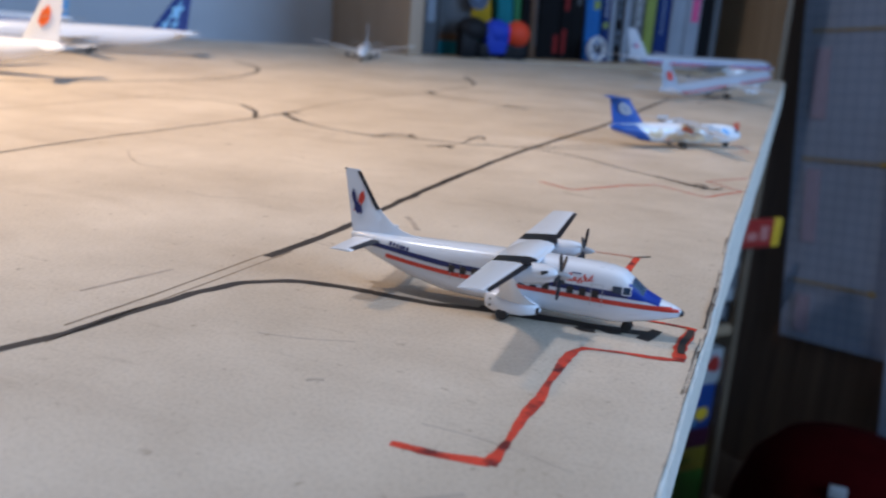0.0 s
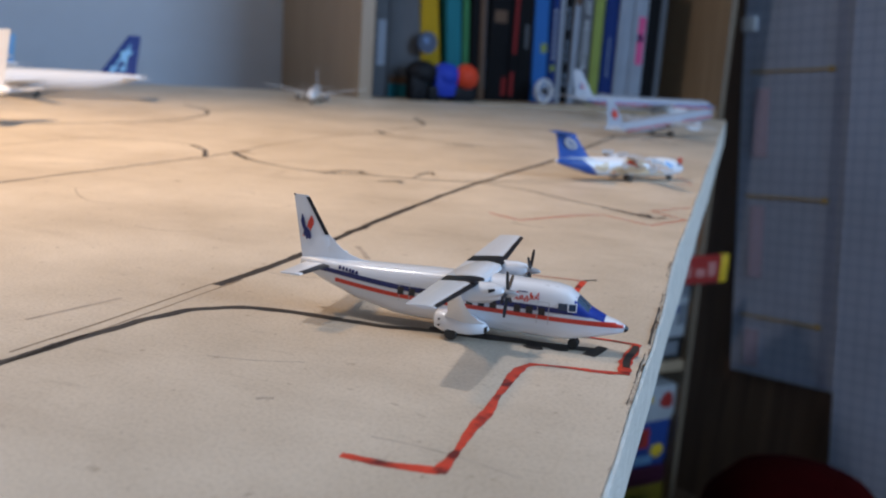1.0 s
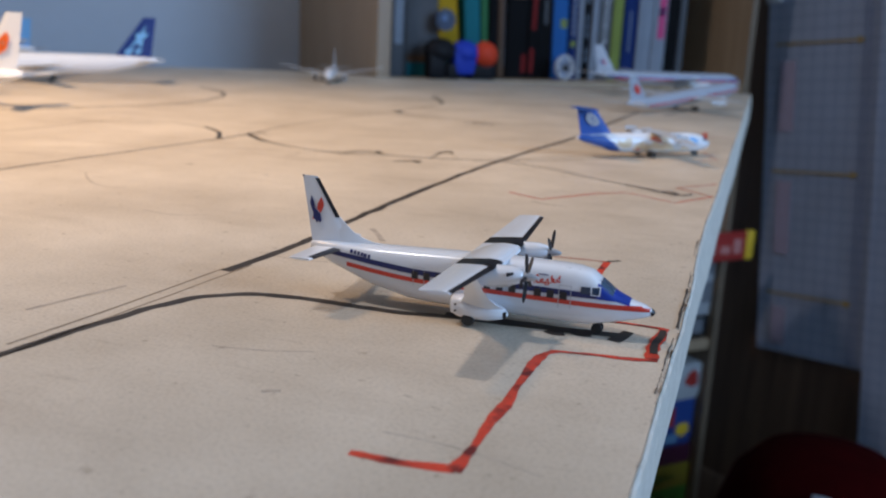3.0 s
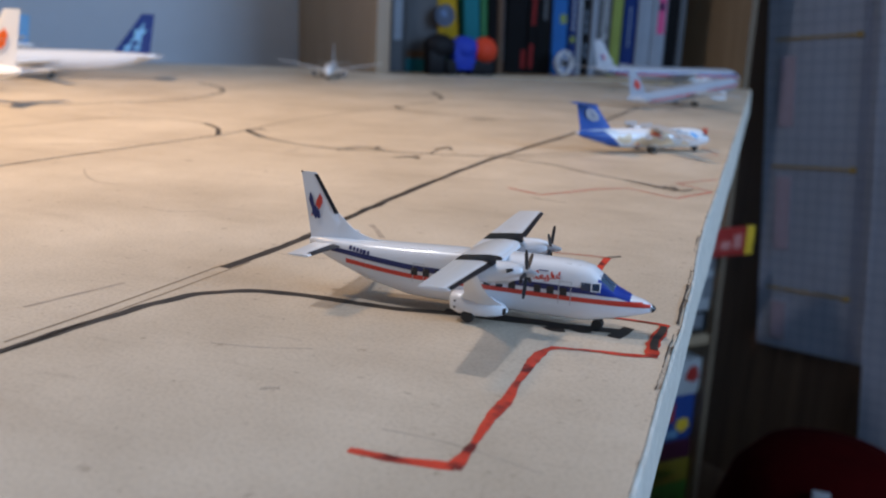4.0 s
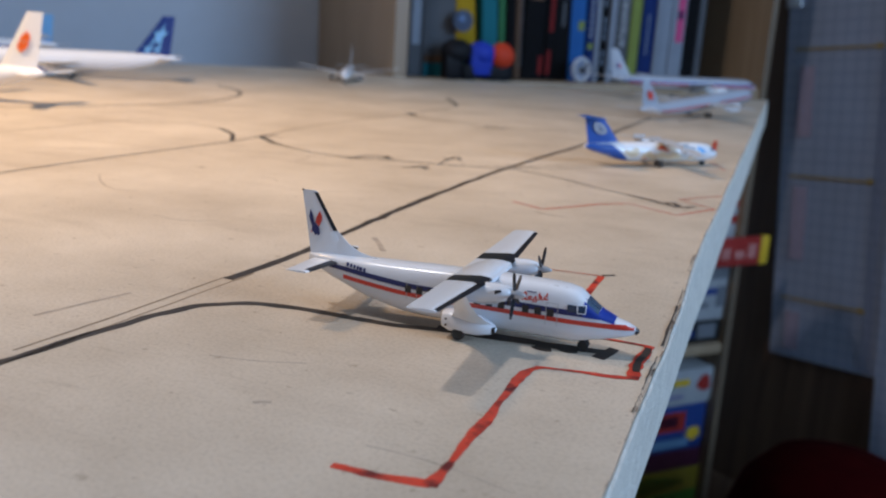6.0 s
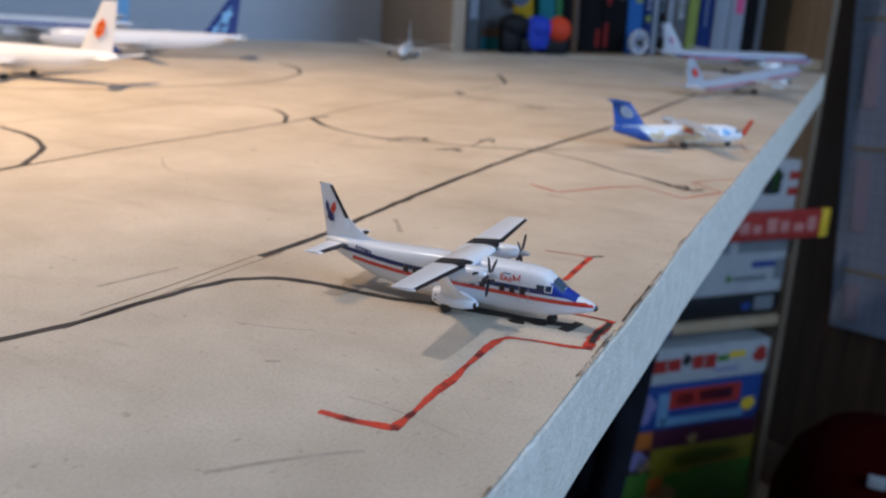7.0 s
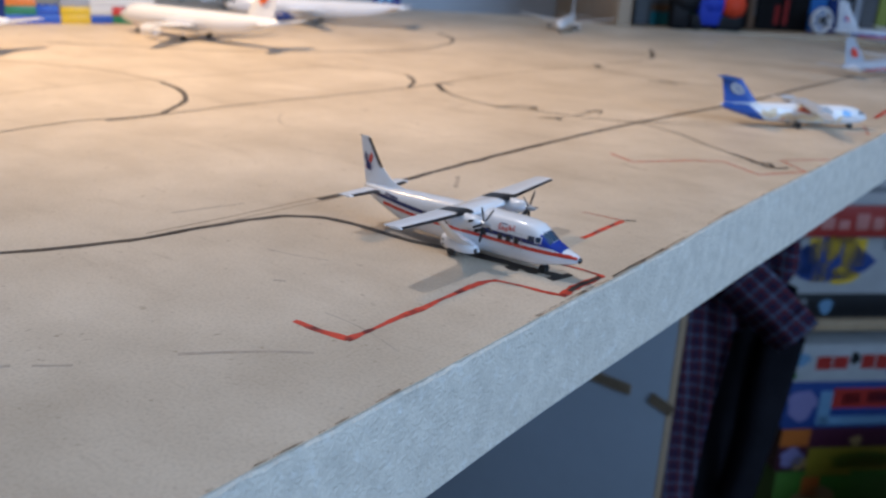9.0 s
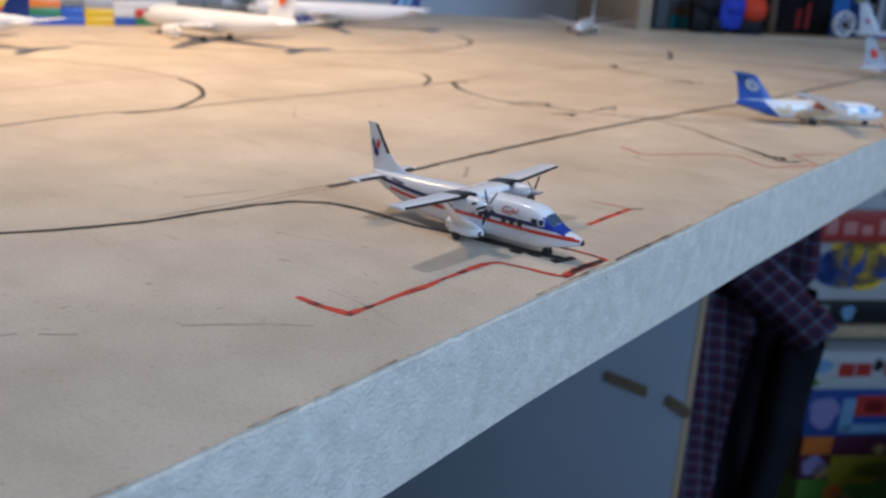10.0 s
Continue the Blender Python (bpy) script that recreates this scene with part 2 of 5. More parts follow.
def block(bm, lo, hi, bevel=0.0):
    """A box between two corners, with rounded edges where bevel is given."""
    r = bmesh.ops.create_cube(bm, size=1.0)
    c = [(a + b) / 2 for a, b in zip(lo, hi)]
    s = [b - a for a, b in zip(lo, hi)]
    for v in r["verts"]:
        v.co = Vector([c[i] + v.co[i] * s[i] for i in range(3)])
    if bevel:
        edges = list({e for v in r["verts"] for e in v.link_edges})
        bmesh.ops.bevel(bm, geom=edges, offset=bevel, segments=2, affect="EDGES", profile=0.6)
    return bm


def boxed(lo, hi, bevel=0.0):
    return block(bmesh.new(), lo, hi, bevel)


def tube(bm, a, b, r0, r1=None, n=12):
    a, b = Vector(a), Vector(b)
    r1 = r0 if r1 is None else r1
    q = (b - a).to_track_quat("Z", "Y")
    rings = []
    for p, r in ((a, r0), (b, r1)):
        rings.append([bm.verts.new(p + q @ Vector((r * math.cos(2 * math.pi * i / n), r * math.sin(2 * math.pi * i / n), 0))) for i in range(n)])
    for i in range(n):
        bm.faces.new((rings[0][i], rings[0][(i + 1) % n], rings[1][(i + 1) % n], rings[1][i]))
    bm.faces.new(rings[0][::-1])
    bm.faces.new(rings[1])
    return bm


def loft(bm, rings):
    """Skin a row of closed rings of points."""
    made = [[bm.verts.new(p) for p in ring] for ring in rings]
    n = len(made[0])
    for a, b in zip(made, made[1:]):
        for i in range(n):
            bm.faces.new((a[i], a[(i + 1) % n], b[(i + 1) % n], b[i]))
    bm.faces.new(made[0][::-1])
    bm.faces.new(made[-1])
    return bm


def revolve(bm, centre, profile, n=18, axis="X"):
    """A turned shape: rows of (along, radius)."""
    rings = []
    for s, r in profile:
        ring = []
        for i in range(n):
            a = 2 * math.pi * i / n
            off = (s, r * math.cos(a), r * math.sin(a)) if axis == "X" else (r * math.cos(a), r * math.sin(a), s)
            ring.append(Vector(centre) + Vector(off))
        rings.append(ring)
    return loft(bm, rings)


def spline(pts, steps=8):
    """A smooth line through points."""
    pts = [Vector((*p, 0)) if len(p) == 2 else Vector(p) for p in pts]
    if len(pts) < 3:
        return [pts[0].lerp(pts[1], i / steps) for i in range(steps + 1)]
    out = []
    for i in range(len(pts) - 1):
        p0, p1, p2, p3 = pts[max(i - 1, 0)], pts[i], pts[i + 1], pts[min(i + 2, len(pts) - 1)]
        for k in range(steps):
            t = k / steps
            out.append(0.5 * (2 * p1 + (p2 - p0) * t + (2 * p0 - 5 * p1 + 4 * p2 - p3) * t * t + (3 * p1 - p0 - 3 * p2 + p3) * t ** 3))
    return out + [pts[-1]]


def straight(pts, steps=6):
    out = []
    pts = [Vector((*p, 0)) for p in pts]
    for a, b in zip(pts, pts[1:]):
        out += [a.lerp(b, i / steps) for i in range(steps)]
    return out + [pts[-1]]


def ribbon(line, width, lift, wobble=0.12):
    """A drawn stroke: a flat band with an uneven width, lying just above z = 0."""
    bm = bmesh.new()
    prev = None
    for i, p in enumerate(line):
        d = (line[min(i + 1, len(line) - 1)] - line[max(i - 1, 0)]).normalized()
        side = Vector((-d.y, d.x, 0))
        w = width / 2 * (1 + wobble * 2 * (noise.noise(p * 60) + 0.7 * noise.noise(p * 260)))
        p = p + side * width * 0.25 * noise.noise(p * 90 + Vector((3, 1, 7)))
        a, b = bm.verts.new(p + side * w + Vector((0, 0, lift))), bm.verts.new(p - side * w + Vector((0, 0, lift)))
        if prev:
            bm.faces.new((prev[0], prev[1], b, a))
        prev = (a, b)
    return bm


# ---- the room ----
def wall(name, lo, hi, material, label, category="wall"):
    ob = part(name, boxed(lo, hi), material, None, m=ROOM)
    return tagged(ob, label, category, kind="structure")


wall("floor", (-3.5, -3.1, -0.05), (1.1, 0.5, 0.0), FLOOR, "dark wooden laminate floor in shade", "floor")
wall("ceiling", (-3.5, -3.1, 2.6), (1.1, 0.5, 2.7), CEILING, "plain white ceiling", "ceiling")
wall("wall_north", (-3.4, 0.372, 0.0), (1.0, 0.47, 2.6), WALL, "matt grey-blue painted wall behind the table")
wall("wall_west", (-3.5, -3.0, 0.0), (-3.4, 0.47, 2.6), WALL, "matt grey-blue painted side wall")
wall("wall_east", (1.0, -3.0, 0.0), (1.1, 0.47, 2.6), WALL, "matt grey-blue painted side wall")
bm = bmesh.new()
block(bm, (-3.5, -3.1, 0.0), (-0.37, -3.0, 2.6))
block(bm, (0.97, -3.1, 0.0), (1.1, -3.0, 2.6))
block(bm, (-0.37, -3.1, 0.0), (0.97, -3.0, 0.98))
block(bm, (-0.37, -3.1, 2.12), (0.97, -3.0, 2.6))
tagged(part("wall_south", bm, WALL, m=ROOM), "matt grey-blue painted wall with a window opening", "wall", kind="structure")

# ---- the table ----
LEFT, FRONT = -1.35, -1.0


def edge_x(y):
    """The sawn edge is not quite straight."""
    return 0.0031 / (1 + math.exp((y - 0.075) / 0.03)) + 0.0006 * noise.noise(Vector((y * 9, 0.3, 0))) + 0.0004 * noise.noise(Vector((y * 60, 1.3, 0)))


def edge_low(y):
    """The foot of the edge, where the face leans in a little."""
    return 0.0035 * math.exp(-((y + 0.16) / 0.09) ** 2) + 0.0006 * noise.noise(Vector((y * 9, 0.3, 0)))


table = thing("table", pose(0, 0, T), "large fibreboard table top with marker lines and a painted edge", "table")
bm = bmesh.new()
ys = [FRONT + (1.225 - FRONT) * i / 500 for i in range(501)]
THICK = 0.041
top_r = [bm.verts.new((edge_x(y), y, 0)) for y in ys]
bot_r = [bm.verts.new((min(edge_x(y), edge_low(y)), y, -THICK)) for y in ys]
outline = [(-0.51, 1.03), (-0.68, 1.03), (-1.0, 0.76), (LEFT, 0.44), (LEFT, FRONT)]
top_o = [bm.verts.new((x, y, 0)) for x, y in outline]
bot_o = [bm.verts.new((x, y, -THICK)) for x, y in outline]
bm.faces.new(top_r + top_o)
bm.faces.new((bot_r + bot_o)[::-1])
ring_t, ring_b = top_r + top_o, bot_r + bot_o
for i in range(len(ring_t)):
    j = (i + 1) % len(ring_t)
    bm.faces.new((ring_t[i], ring_b[i], ring_b[j], ring_t[j]))
part("tabletop", bm, BOARD, table)
# the painted face of the edge, a little proud, its upper rim chipped
bm = bmesh.new()
rows = []
for y in [FRONT + (1.223 - FRONT) * i / 500 for i in range(501)]:
    chip = 0.0009 * max(0.0, noise.noise(Vector((y * 70, 2.1, 0)))) + 0.0006 * noise.noise(Vector((y * 210, 5.1, 0)))
    x, low = edge_x(y), edge_low(y)
    rows.append([bm.verts.new(p) for p in ((x + 0.0002, y, -0.0003 - chip), (x + 0.0010, y, -0.0010 - chip * 1.6), ((x + low) / 2 + 0.0018, y, -THICK * 0.5),
                                           (low + 0.0016, y, -THICK + 0.001), (low + 0.0002, y, -THICK - 0.0003))])
for a, b in zip(rows, rows[1:]):
    for i in range(4):
        bm.faces.new((a[i], a[i + 1], b[i + 1], b[i]))
    bm.faces.new((a[4], a[0], b[0], b[4]))
part("edge_band", bm, EDGE, table, "scuffed off-white painted edge")
panel = part("leg_panel", boxed((-1.2, 0.60, -T), (-0.2005, 0.618, -THICK - 0.004), 0.0008), GREY_PANEL, table, "grey-blue painted panel")
part("panel_edge", boxed((-0.2003, 0.6005, -T), (-0.1980, 0.6175, -THICK - 0.004), 0.0005), SHADED_EDGE, table, "bare wooden edge")
TAPE = mat("brown_tape", (0.20, 0.15, 0.10), 0.45, vary=0.2, scale=60)
for a, b in (((-0.300, -0.364), (-0.245, -0.366)), ((-0.220, -0.366), (-0.192, -0.374))):
    bm = bmesh.new()
    block(bm, (-0.5, -0.5, -0.5), (0.5, 0.5, 0.5), 0.05)
    d = Vector((b[0] - a[0], 0, b[1] - a[1]))
    bmesh.ops.scale(bm, vec=(d.length, 0.0016, 0.014), verts=bm.verts)
    part("tape_strip", bm, TAPE, table, "brown tape", m=Matrix.Translation(((a[0] + b[0]) / 2, 0.5992, (a[1] + b[1]) / 2)) @ Matrix.Rotation(-math.atan2(d.z, d.x), 4, "Y"))

K = 2.0 / 1.3
LIFT = 0.00006


def stroke(pts, width, material, name="marker_line", k=1.0, curve=True, lift=LIFT, wobble=0.12):
    pts = [(x * k, y * k) for x, y in pts]
    return part(name, ribbon(spline(pts, 8 if wobble < 0.2 else 16) if curve else straight(pts), width, lift, wobble), material, table)


# taxiways drawn with a black marker
stroke([(-0.180, -0.156), (-0.166, -0.130), (-0.153, -0.098), (-0.146, -0.062), (-0.139, -0.038), (-0.131, -0.028), (-0.121, -0.022), (-0.108, -0.020), (-0.092, -0.020), (-0.078, -0.0195), (-0.062, -0.016), (-0.044, -0.014), (-0.028, -0.0115), (-0.0125, -0.0095)], 0.0036, INK)
stroke([(-0.0136, -0.0158), (-0.0121, -0.0105), (-0.0106, -0.0052)], 0.0040, INK, lift=LIFT * 2)
stroke([(-0.064, -0.0145), (-0.046, -0.0125), (-0.030, -0.0120), (-0.0125, -0.0095)], 0.0044, INK, lift=LIFT * 1.5)
for x, y in ((-0.0302, -0.0150), (-0.0228, -0.0132)):
    stroke([(x - 0.0022, y + 0.0006), (x, y - 0.0006), (x + 0.0024, y + 0.0002)], 0.0040, INK, lift=LIFT * 2)
stroke([(-0.0948, -0.003), (-0.0925, 0.028), (-0.0930, 0.058), (-0.0925, 0.115), (-0.0890, 0.195), (-0.0785, 0.30), (-0.0740, 0.40), (-0.0700, 0.49)], 0.0038, INK, k=K)
stroke([(-0.2130, 0.205), (-0.1950, 0.188), (-0.1735, 0.178), (-0.1500, 0.176), (-0.1330, 0.1815), (-0.1105, 0.187), (-0.0890, 0.1955)], 0.0022, INK, k=K)
stroke([(-0.0890, 0.1955), (-0.0650, 0.188), (-0.0480, 0.176), (-0.0300, 0.166)], 0.0016, INK, k=K)
stroke([(-0.0330, 0.168), (-0.0230, 0.162), (-0.0130, 0.155)], 0.0034, INK, k=K)
stroke([(-0.0936, 0.1963), (-0.0728, 0.208), (-0.0572, 0.2262), (-0.03, 0.262), (-0.005, 0.29)], 0.0012, INK, k=K)
stroke([(-0.2130, 0.205), (-0.2158, 0.26), (-0.208, 0.32), (-0.2010, 0.36), (-0.198, 0.435)], 0.0020, INK_FAINT, k=K)
stroke([(-0.198, 0.435), (-0.206, 0.455), (-0.2250, 0.490)], 0.0040, INK, k=K)
stroke([(-0.2010, 0.359), (-0.1781, 0.3445), (-0.1365, 0.3393)], 0.0026, INK_FAINT, k=K)
stroke([(-0.2327, -0.0455), (-0.2366, 0.0013), (-0.2290, 0.030), (-0.2262, 0.0819), (-0.2197, 0.1339), (-0.2145, 0.1794), (-0.2125, 0.207)], 0.0022, INK, k=K)
stroke([(-0.2150, 0.182), (-0.2275, 0.2015), (-0.2431, 0.2145)], 0.0036, INK, k=K)
stroke([(-0.2431, 0.2145), (-0.2626, 0.2171), (-0.2769, 0.208), (-0.30, 0.19)], 0.0018, INK_FAINT, k=K)
stroke([(-0.355, 0.020), (-0.352, 0.053), (-0.362, 0.072), (-0.374, 0.090), (-0.390, 0.106), (-0.422, 0.124), (-0.459, 0.134)], 0.0038, INK)
stroke([(-0.459, 0.134), (-0.500, 0.133), (-0.541, 0.127), (-0.600, 0.100), (-0.680, 0.050)], 0.0026, INK_FAINT)
stroke([(-0.3835, 0.4199), (-0.351, 0.3965), (-0.3276, 0.3601), (-0.3198, 0.3055), (-0.3393, 0.2522), (-0.3627, 0.2093), (-0.41, 0.16), (-0.46, 0.12)], 0.0036, INK, k=K)
stroke([(-0.2090, 0.2130), (-0.2130, 0.2050), (-0.2050, 0.1960), (-0.1950, 0.188)], 0.0042, INK, k=K, lift=LIFT * 1.5)
stroke([(-0.30, -0.05), (-0.31, 0.05), (-0.30, 0.13), (-0.29, 0.22)], 0.0014, INK_FAINT, k=K)
# aircraft outlines and parking marks beside the line
for line, w, ink in (
        (((-0.404, 0.162), (-0.358, 0.203), (-0.303, 0.243), (-0.229, 0.269)), 0.0014, SMEAR), (((-0.311, 0.124), (-0.294, 0.106), (-0.279, 0.097), (-0.267, 0.10)), 0.0011, SMEAR),
        (((-0.310, 0.556), (-0.305, 0.548), (-0.298, 0.541)), 0.0050, INK), (((-0.222, 0.514), (-0.207, 0.517), (-0.196, 0.522)), 0.0034, INK), (((-0.217, 0.294), (-0.216, 0.286), (-0.210, 0.283)), 0.0030, INK),
        (((-0.184, 0.310), (-0.179, 0.315), (-0.172, 0.312)), 0.0024, INK), (((-0.192, 0.257), (-0.186, 0.265), (-0.179, 0.272)), 0.0026, INK),
        (((-0.207, 0.517), (-0.176, 0.533), (-0.145, 0.539), (-0.110, 0.548)), 0.0014, INK_FAINT), (((-0.135, 0.307), (-0.116, 0.332), (-0.094, 0.358), (-0.070, 0.385)), 0.0016, INK_FAINT),
        (((-0.076, 0.739), (-0.060, 0.728), (-0.030, 0.716), (-0.002, 0.708)), 0.0016, INK), (((-0.078, 0.738), (-0.072, 0.762), (-0.062, 0.800)), 0.0028, INK),
        (((-0.037, 0.252), (-0.030, 0.244), (-0.024, 0.250), (-0.018, 0.240), (-0.012, 0.248)), 0.0026, INK),
        (((-0.317, 0.562), (-0.312, 0.560), (-0.306, 0.556)), 0.0045, INK),
        (((-0.233, 0.265), (-0.227, 0.286), (-0.21, 0.284)), 0.0028, INK), (((-0.189, 0.261), (-0.183, 0.266), (-0.176, 0.262)), 0.0036, INK),
        (((-0.178, 0.284), (-0.18, 0.324), (-0.173, 0.314)), 0.0015, INK), (((-0.226, 0.502), (-0.207, 0.509), (-0.200, 0.506)), 0.0028, INK)):
    stroke(line, w, ink, "marker_sketch", lift=LIFT * 1.5)
# rubbed pencil lines
stroke([(-0.1014, -0.0585), (-0.0988, -0.0351), (-0.0962, -0.0013)], 0.0009, INK_FAINT, "pencil_line", K)
stroke([(-0.0985, -0.066), (-0.0955, -0.0340), (-0.0925, 0.004)], 0.0008, INK_FAINT, "pencil_line", K)
stroke([(-0.0840, 0.0520), (-0.0800, 0.0465), (-0.0754, 0.0397)], 0.0024, SMEAR, "pencil_line", K)
stroke([(-0.112, -0.043), (-0.106, -0.022)], 0.0016, SMEAR, "pencil_line", K)
stroke([(-0.0598, -0.1287), (-0.0546, -0.1196)], 0.0018, SMEAR, "pencil_line", K)
stroke([(-0.0377, -0.0962), (-0.0286, -0.0858), (-0.0200, -0.078)], 0.0016, SMEAR, "pencil_line", K)
stroke([(-0.052, -0.117), (-0.047, -0.112)], 0.0014, SMEAR, "pencil_line", K)
rng = random.Random(11)
for i in range(70):
    x, y = rng.uniform(-0.95, -0.03), rng.uniform(-0.12, 0.95)
    if x + 0.75 * y < -0.55 and y > 0.75:
        continue
    a, ln = rng.uniform(-0.6, 1.8), rng.uniform(0.004, 0.036)
    bend = rng.uniform(-0.25, 0.25) * ln
    c, sn = math.cos(a), math.sin(a)
    stroke([(x - c * ln / 2, y - sn * ln / 2), (x - sn * bend, y + c * bend), (x + c * ln / 2, y + sn * ln / 2)], rng.choice((0.0006, 0.0008, 0.0010, 0.0014)), rng.choice((SMEAR, SMEAR, SMEAR, INK_FAINT)) if ln < 0.02 else SMEAR, "pencil_mark", lift=LIFT * 0.5)
# red stand outlines
stroke([(-0.0338, -0.0702), (-0.0270, -0.0700), (-0.0195, -0.0692)], 0.0024, RED_INK, k=K, wobble=0.3)
stroke([(-0.0194, -0.0696), (-0.0196, -0.0560), (-0.0192, -0.0420), (-0.0196, -0.0300), (-0.0186, -0.0230), (-0.0168, -0.0200)], 0.0027, RED_INK, k=K, lift=LIFT * 2, wobble=0.3)
stroke([(-0.0182, -0.0206), (-0.0120, -0.0190), (-0.0060, -0.0184), (-0.0012, -0.0172)], 0.0017, RED_INK, k=K, lift=LIFT * 3, wobble=0.3)
stroke([(-0.0012, -0.0178), (-0.0014, -0.0100), (-0.0008, 0.0016)], 0.0036, RED_INK, k=K, lift=LIFT * 4, wobble=0.3)
stroke([(-0.0006, 0.0013), (-0.0104, 0.0013), (-0.0180, 0.0005)], 0.0014, RED_INK, k=K, lift=LIFT * 5)
stroke([(-0.0011, -0.0140), (-0.0014, -0.0085), (-0.0010, -0.0040), (-0.0009, 0.0002)], 0.0022, INK, "marker_shadow_line", K, lift=LIFT * 6)
# splintered rim, worst beside the stand
rng = random.Random(5)
for i in range(110):
    y0 = rng.uniform(-0.26, 0.55)
    ln = rng.uniform(0.0012, 0.006)
    part("chipped_rim", ribbon([Vector((edge_x(y0 + ln * j / 6) - 0.0001, y0 + ln * j / 6, 0)) for j in range(7)], rng.uniform(0.0002, 0.0005), LIFT * 8, 0.9), CHIP, table)
for y0, y1, w in ((-0.034, -0.006, 0.0011), (0.004, 0.05, 0.0013), (0.052, 0.075, 0.0007), (-0.05, -0.036, 0.0006), (0.10, 0.13, 0.0007)):
    n = 9
    part("chipped_rim", ribbon([Vector((edge_x(y0 + (y1 - y0) * i / n) - 0.0010 + 0.0004 * noise.noise(Vector((y0 * 50 + i, 4, 0))), y0 + (y1 - y0) * i / n, 0)) for i in range(n + 1)], w * 0.42, LIFT * 7, 0.7), CRACK, table)
stroke([(-0.0195, 0.024), (-0.0195, 0.0478)], 0.0025, RED_INK, k=K, curve=False)
stroke([(-0.0190, 0.0481), (-0.0325, 0.0468)], 0.0010, RED_FAINT, k=K, curve=False, lift=LIFT * 2)
stroke([(-0.0195, 0.0485), (-0.0165, 0.0507)], 0.0012, INK, k=K, curve=False, lift=LIFT * 3)
stroke([(-0.0663, 0.1274), (-0.0533, 0.1209), (-0.039, 0.1417), (-0.0299, 0.1508), (-0.0117, 0.1404), (-0.001, 0.1599)], 0.0020, RED_FAINT, k=K, curve=False)
stroke([(-0.001, 0.1599), (-0.0143, 0.1716), (-0.001, 0.1898)], 0.0016, RED_FAINT, k=K, curve=False, lift=LIFT * 2)
stroke([(-0.0143, 0.3146), (-0.0172, 0.380)], 0.0040, RED_INK, k=K, curve=False)
stroke([(-0.0172, 0.360), (-0.002, 0.364)], 0.0016, RED_FAINT, k=K, curve=False, lift=LIFT * 2)
stroke([(-0.012, 0.255), (-0.004, 0.262), (-0.012, 0.285)], 0.0012, RED_FAINT, k=K, curve=False)
stroke([(-0.0290, -0.1450), (-0.0221, -0.1417), (-0.0250, -0.1475)], 0.0032, RED_INK, k=K, curve=False)


# ---- aircraft ----
class Hull:
    """A body through stations (x, middle height, half width, half height), in metres of the real aircraft."""

    def __init__(self, stations, power, k):
        self.s, self.p, self.k = stations, power, k

    def at(self, x):
        s = self.s
        x = min(max(x, s[-1][0]), s[0][0])
        for a, b in zip(s, s[1:]):
            if b[0] <= x <= a[0]:
                f = (a[0] - x) / max(a[0] - b[0], 1e-6)
                return [a[i] + (b[i] - a[i]) * f for i in (1, 2, 3)]
        return list(s[-1][1:])

    def mesh(self, n=28, steps=60):
        xs, rings = [], []
        for a, b in zip(self.s, self.s[1:]):
            m = max(1, int(steps * (a[0] - b[0]) / (self.s[0][0] - self.s[-1][0])))
            xs += [a[0] + (b[0] - a[0]) * i / m for i in range(m)]
        for x in xs + [self.s[-1][0]]:
            z, w, h = self.at(x)
            ring = []
            for i in range(n):
                a = 2 * math.pi * i / n
                c, d = math.cos(a), math.sin(a)
                ring.append(Vector((x, w * math.copysign(abs(c) ** (2 / self.p), c), z + h * math.copysign(abs(d) ** (2 / self.p), d))) * self.k)
            rings.append(ring)
        return loft(bmesh.new(), rings)

    def side(self, x, z):
        zc, w, h = self.at(x)
        f = min(abs((z - zc) / h), 0.999)
        return w * (1 - f ** self.p) ** (1 / self.p)

    def strip(self, x0, x1, low, high, sides=(1, -1), out=0.03, steps=40, rows=3):
        """A painted band on the flanks between two heights, given as numbers or as functions of x."""
        bm = bmesh.new()
        f0 = low if callable(low) else (lambda x: low)
        f1 = high if callable(high) else (lambda x: high)
        for sgn in sides:
            prev = None
            for i in range(steps + 1):
                x = x0 + (x1 - x0) * i / steps
                row = []
                for j in range(rows + 1):
                    z = f0(x) + (f1(x) - f0(x)) * j / rows
                    row.append(bm.verts.new(Vector((x, sgn * (self.side(x, z) + out), z)) * self.k))
                if prev:
                    for j in range(rows):
                        bm.faces.new((prev[j], prev[j + 1], row[j + 1], row[j]))
                prev = row
        return bm


def foil(k, root, tip, thick=0.12, up=False):
    """A wing or fin. root, tip: (leading edge x, y, z, chord)."""
    rings = []
    shape = [(0, 0), (0.06, 0.35), (0.3, 0.5), (0.65, 0.32), (1, 0.04), (1, -0.04), (0.65, -0.22), (0.3, -0.32), (0.06, -0.22)]
    for x, y, z, c in (root, tip):
        rings.append([Vector((x - c * u, y + (v * thick * c if up else 0), z + (0 if up else v * thick * c))) * k for u, v in shape])
    return loft(bmesh.new(), rings)


def flat_mark(k, pts, y):
    """A painted mark on the fin at a distance y from its middle, on both faces."""
    bm = bmesh.new()
    for s in (1, -1):
        bm.faces.new([bm.verts.new(Vector((x, s * y, z)) * k) for x, z in pts])
    return bm


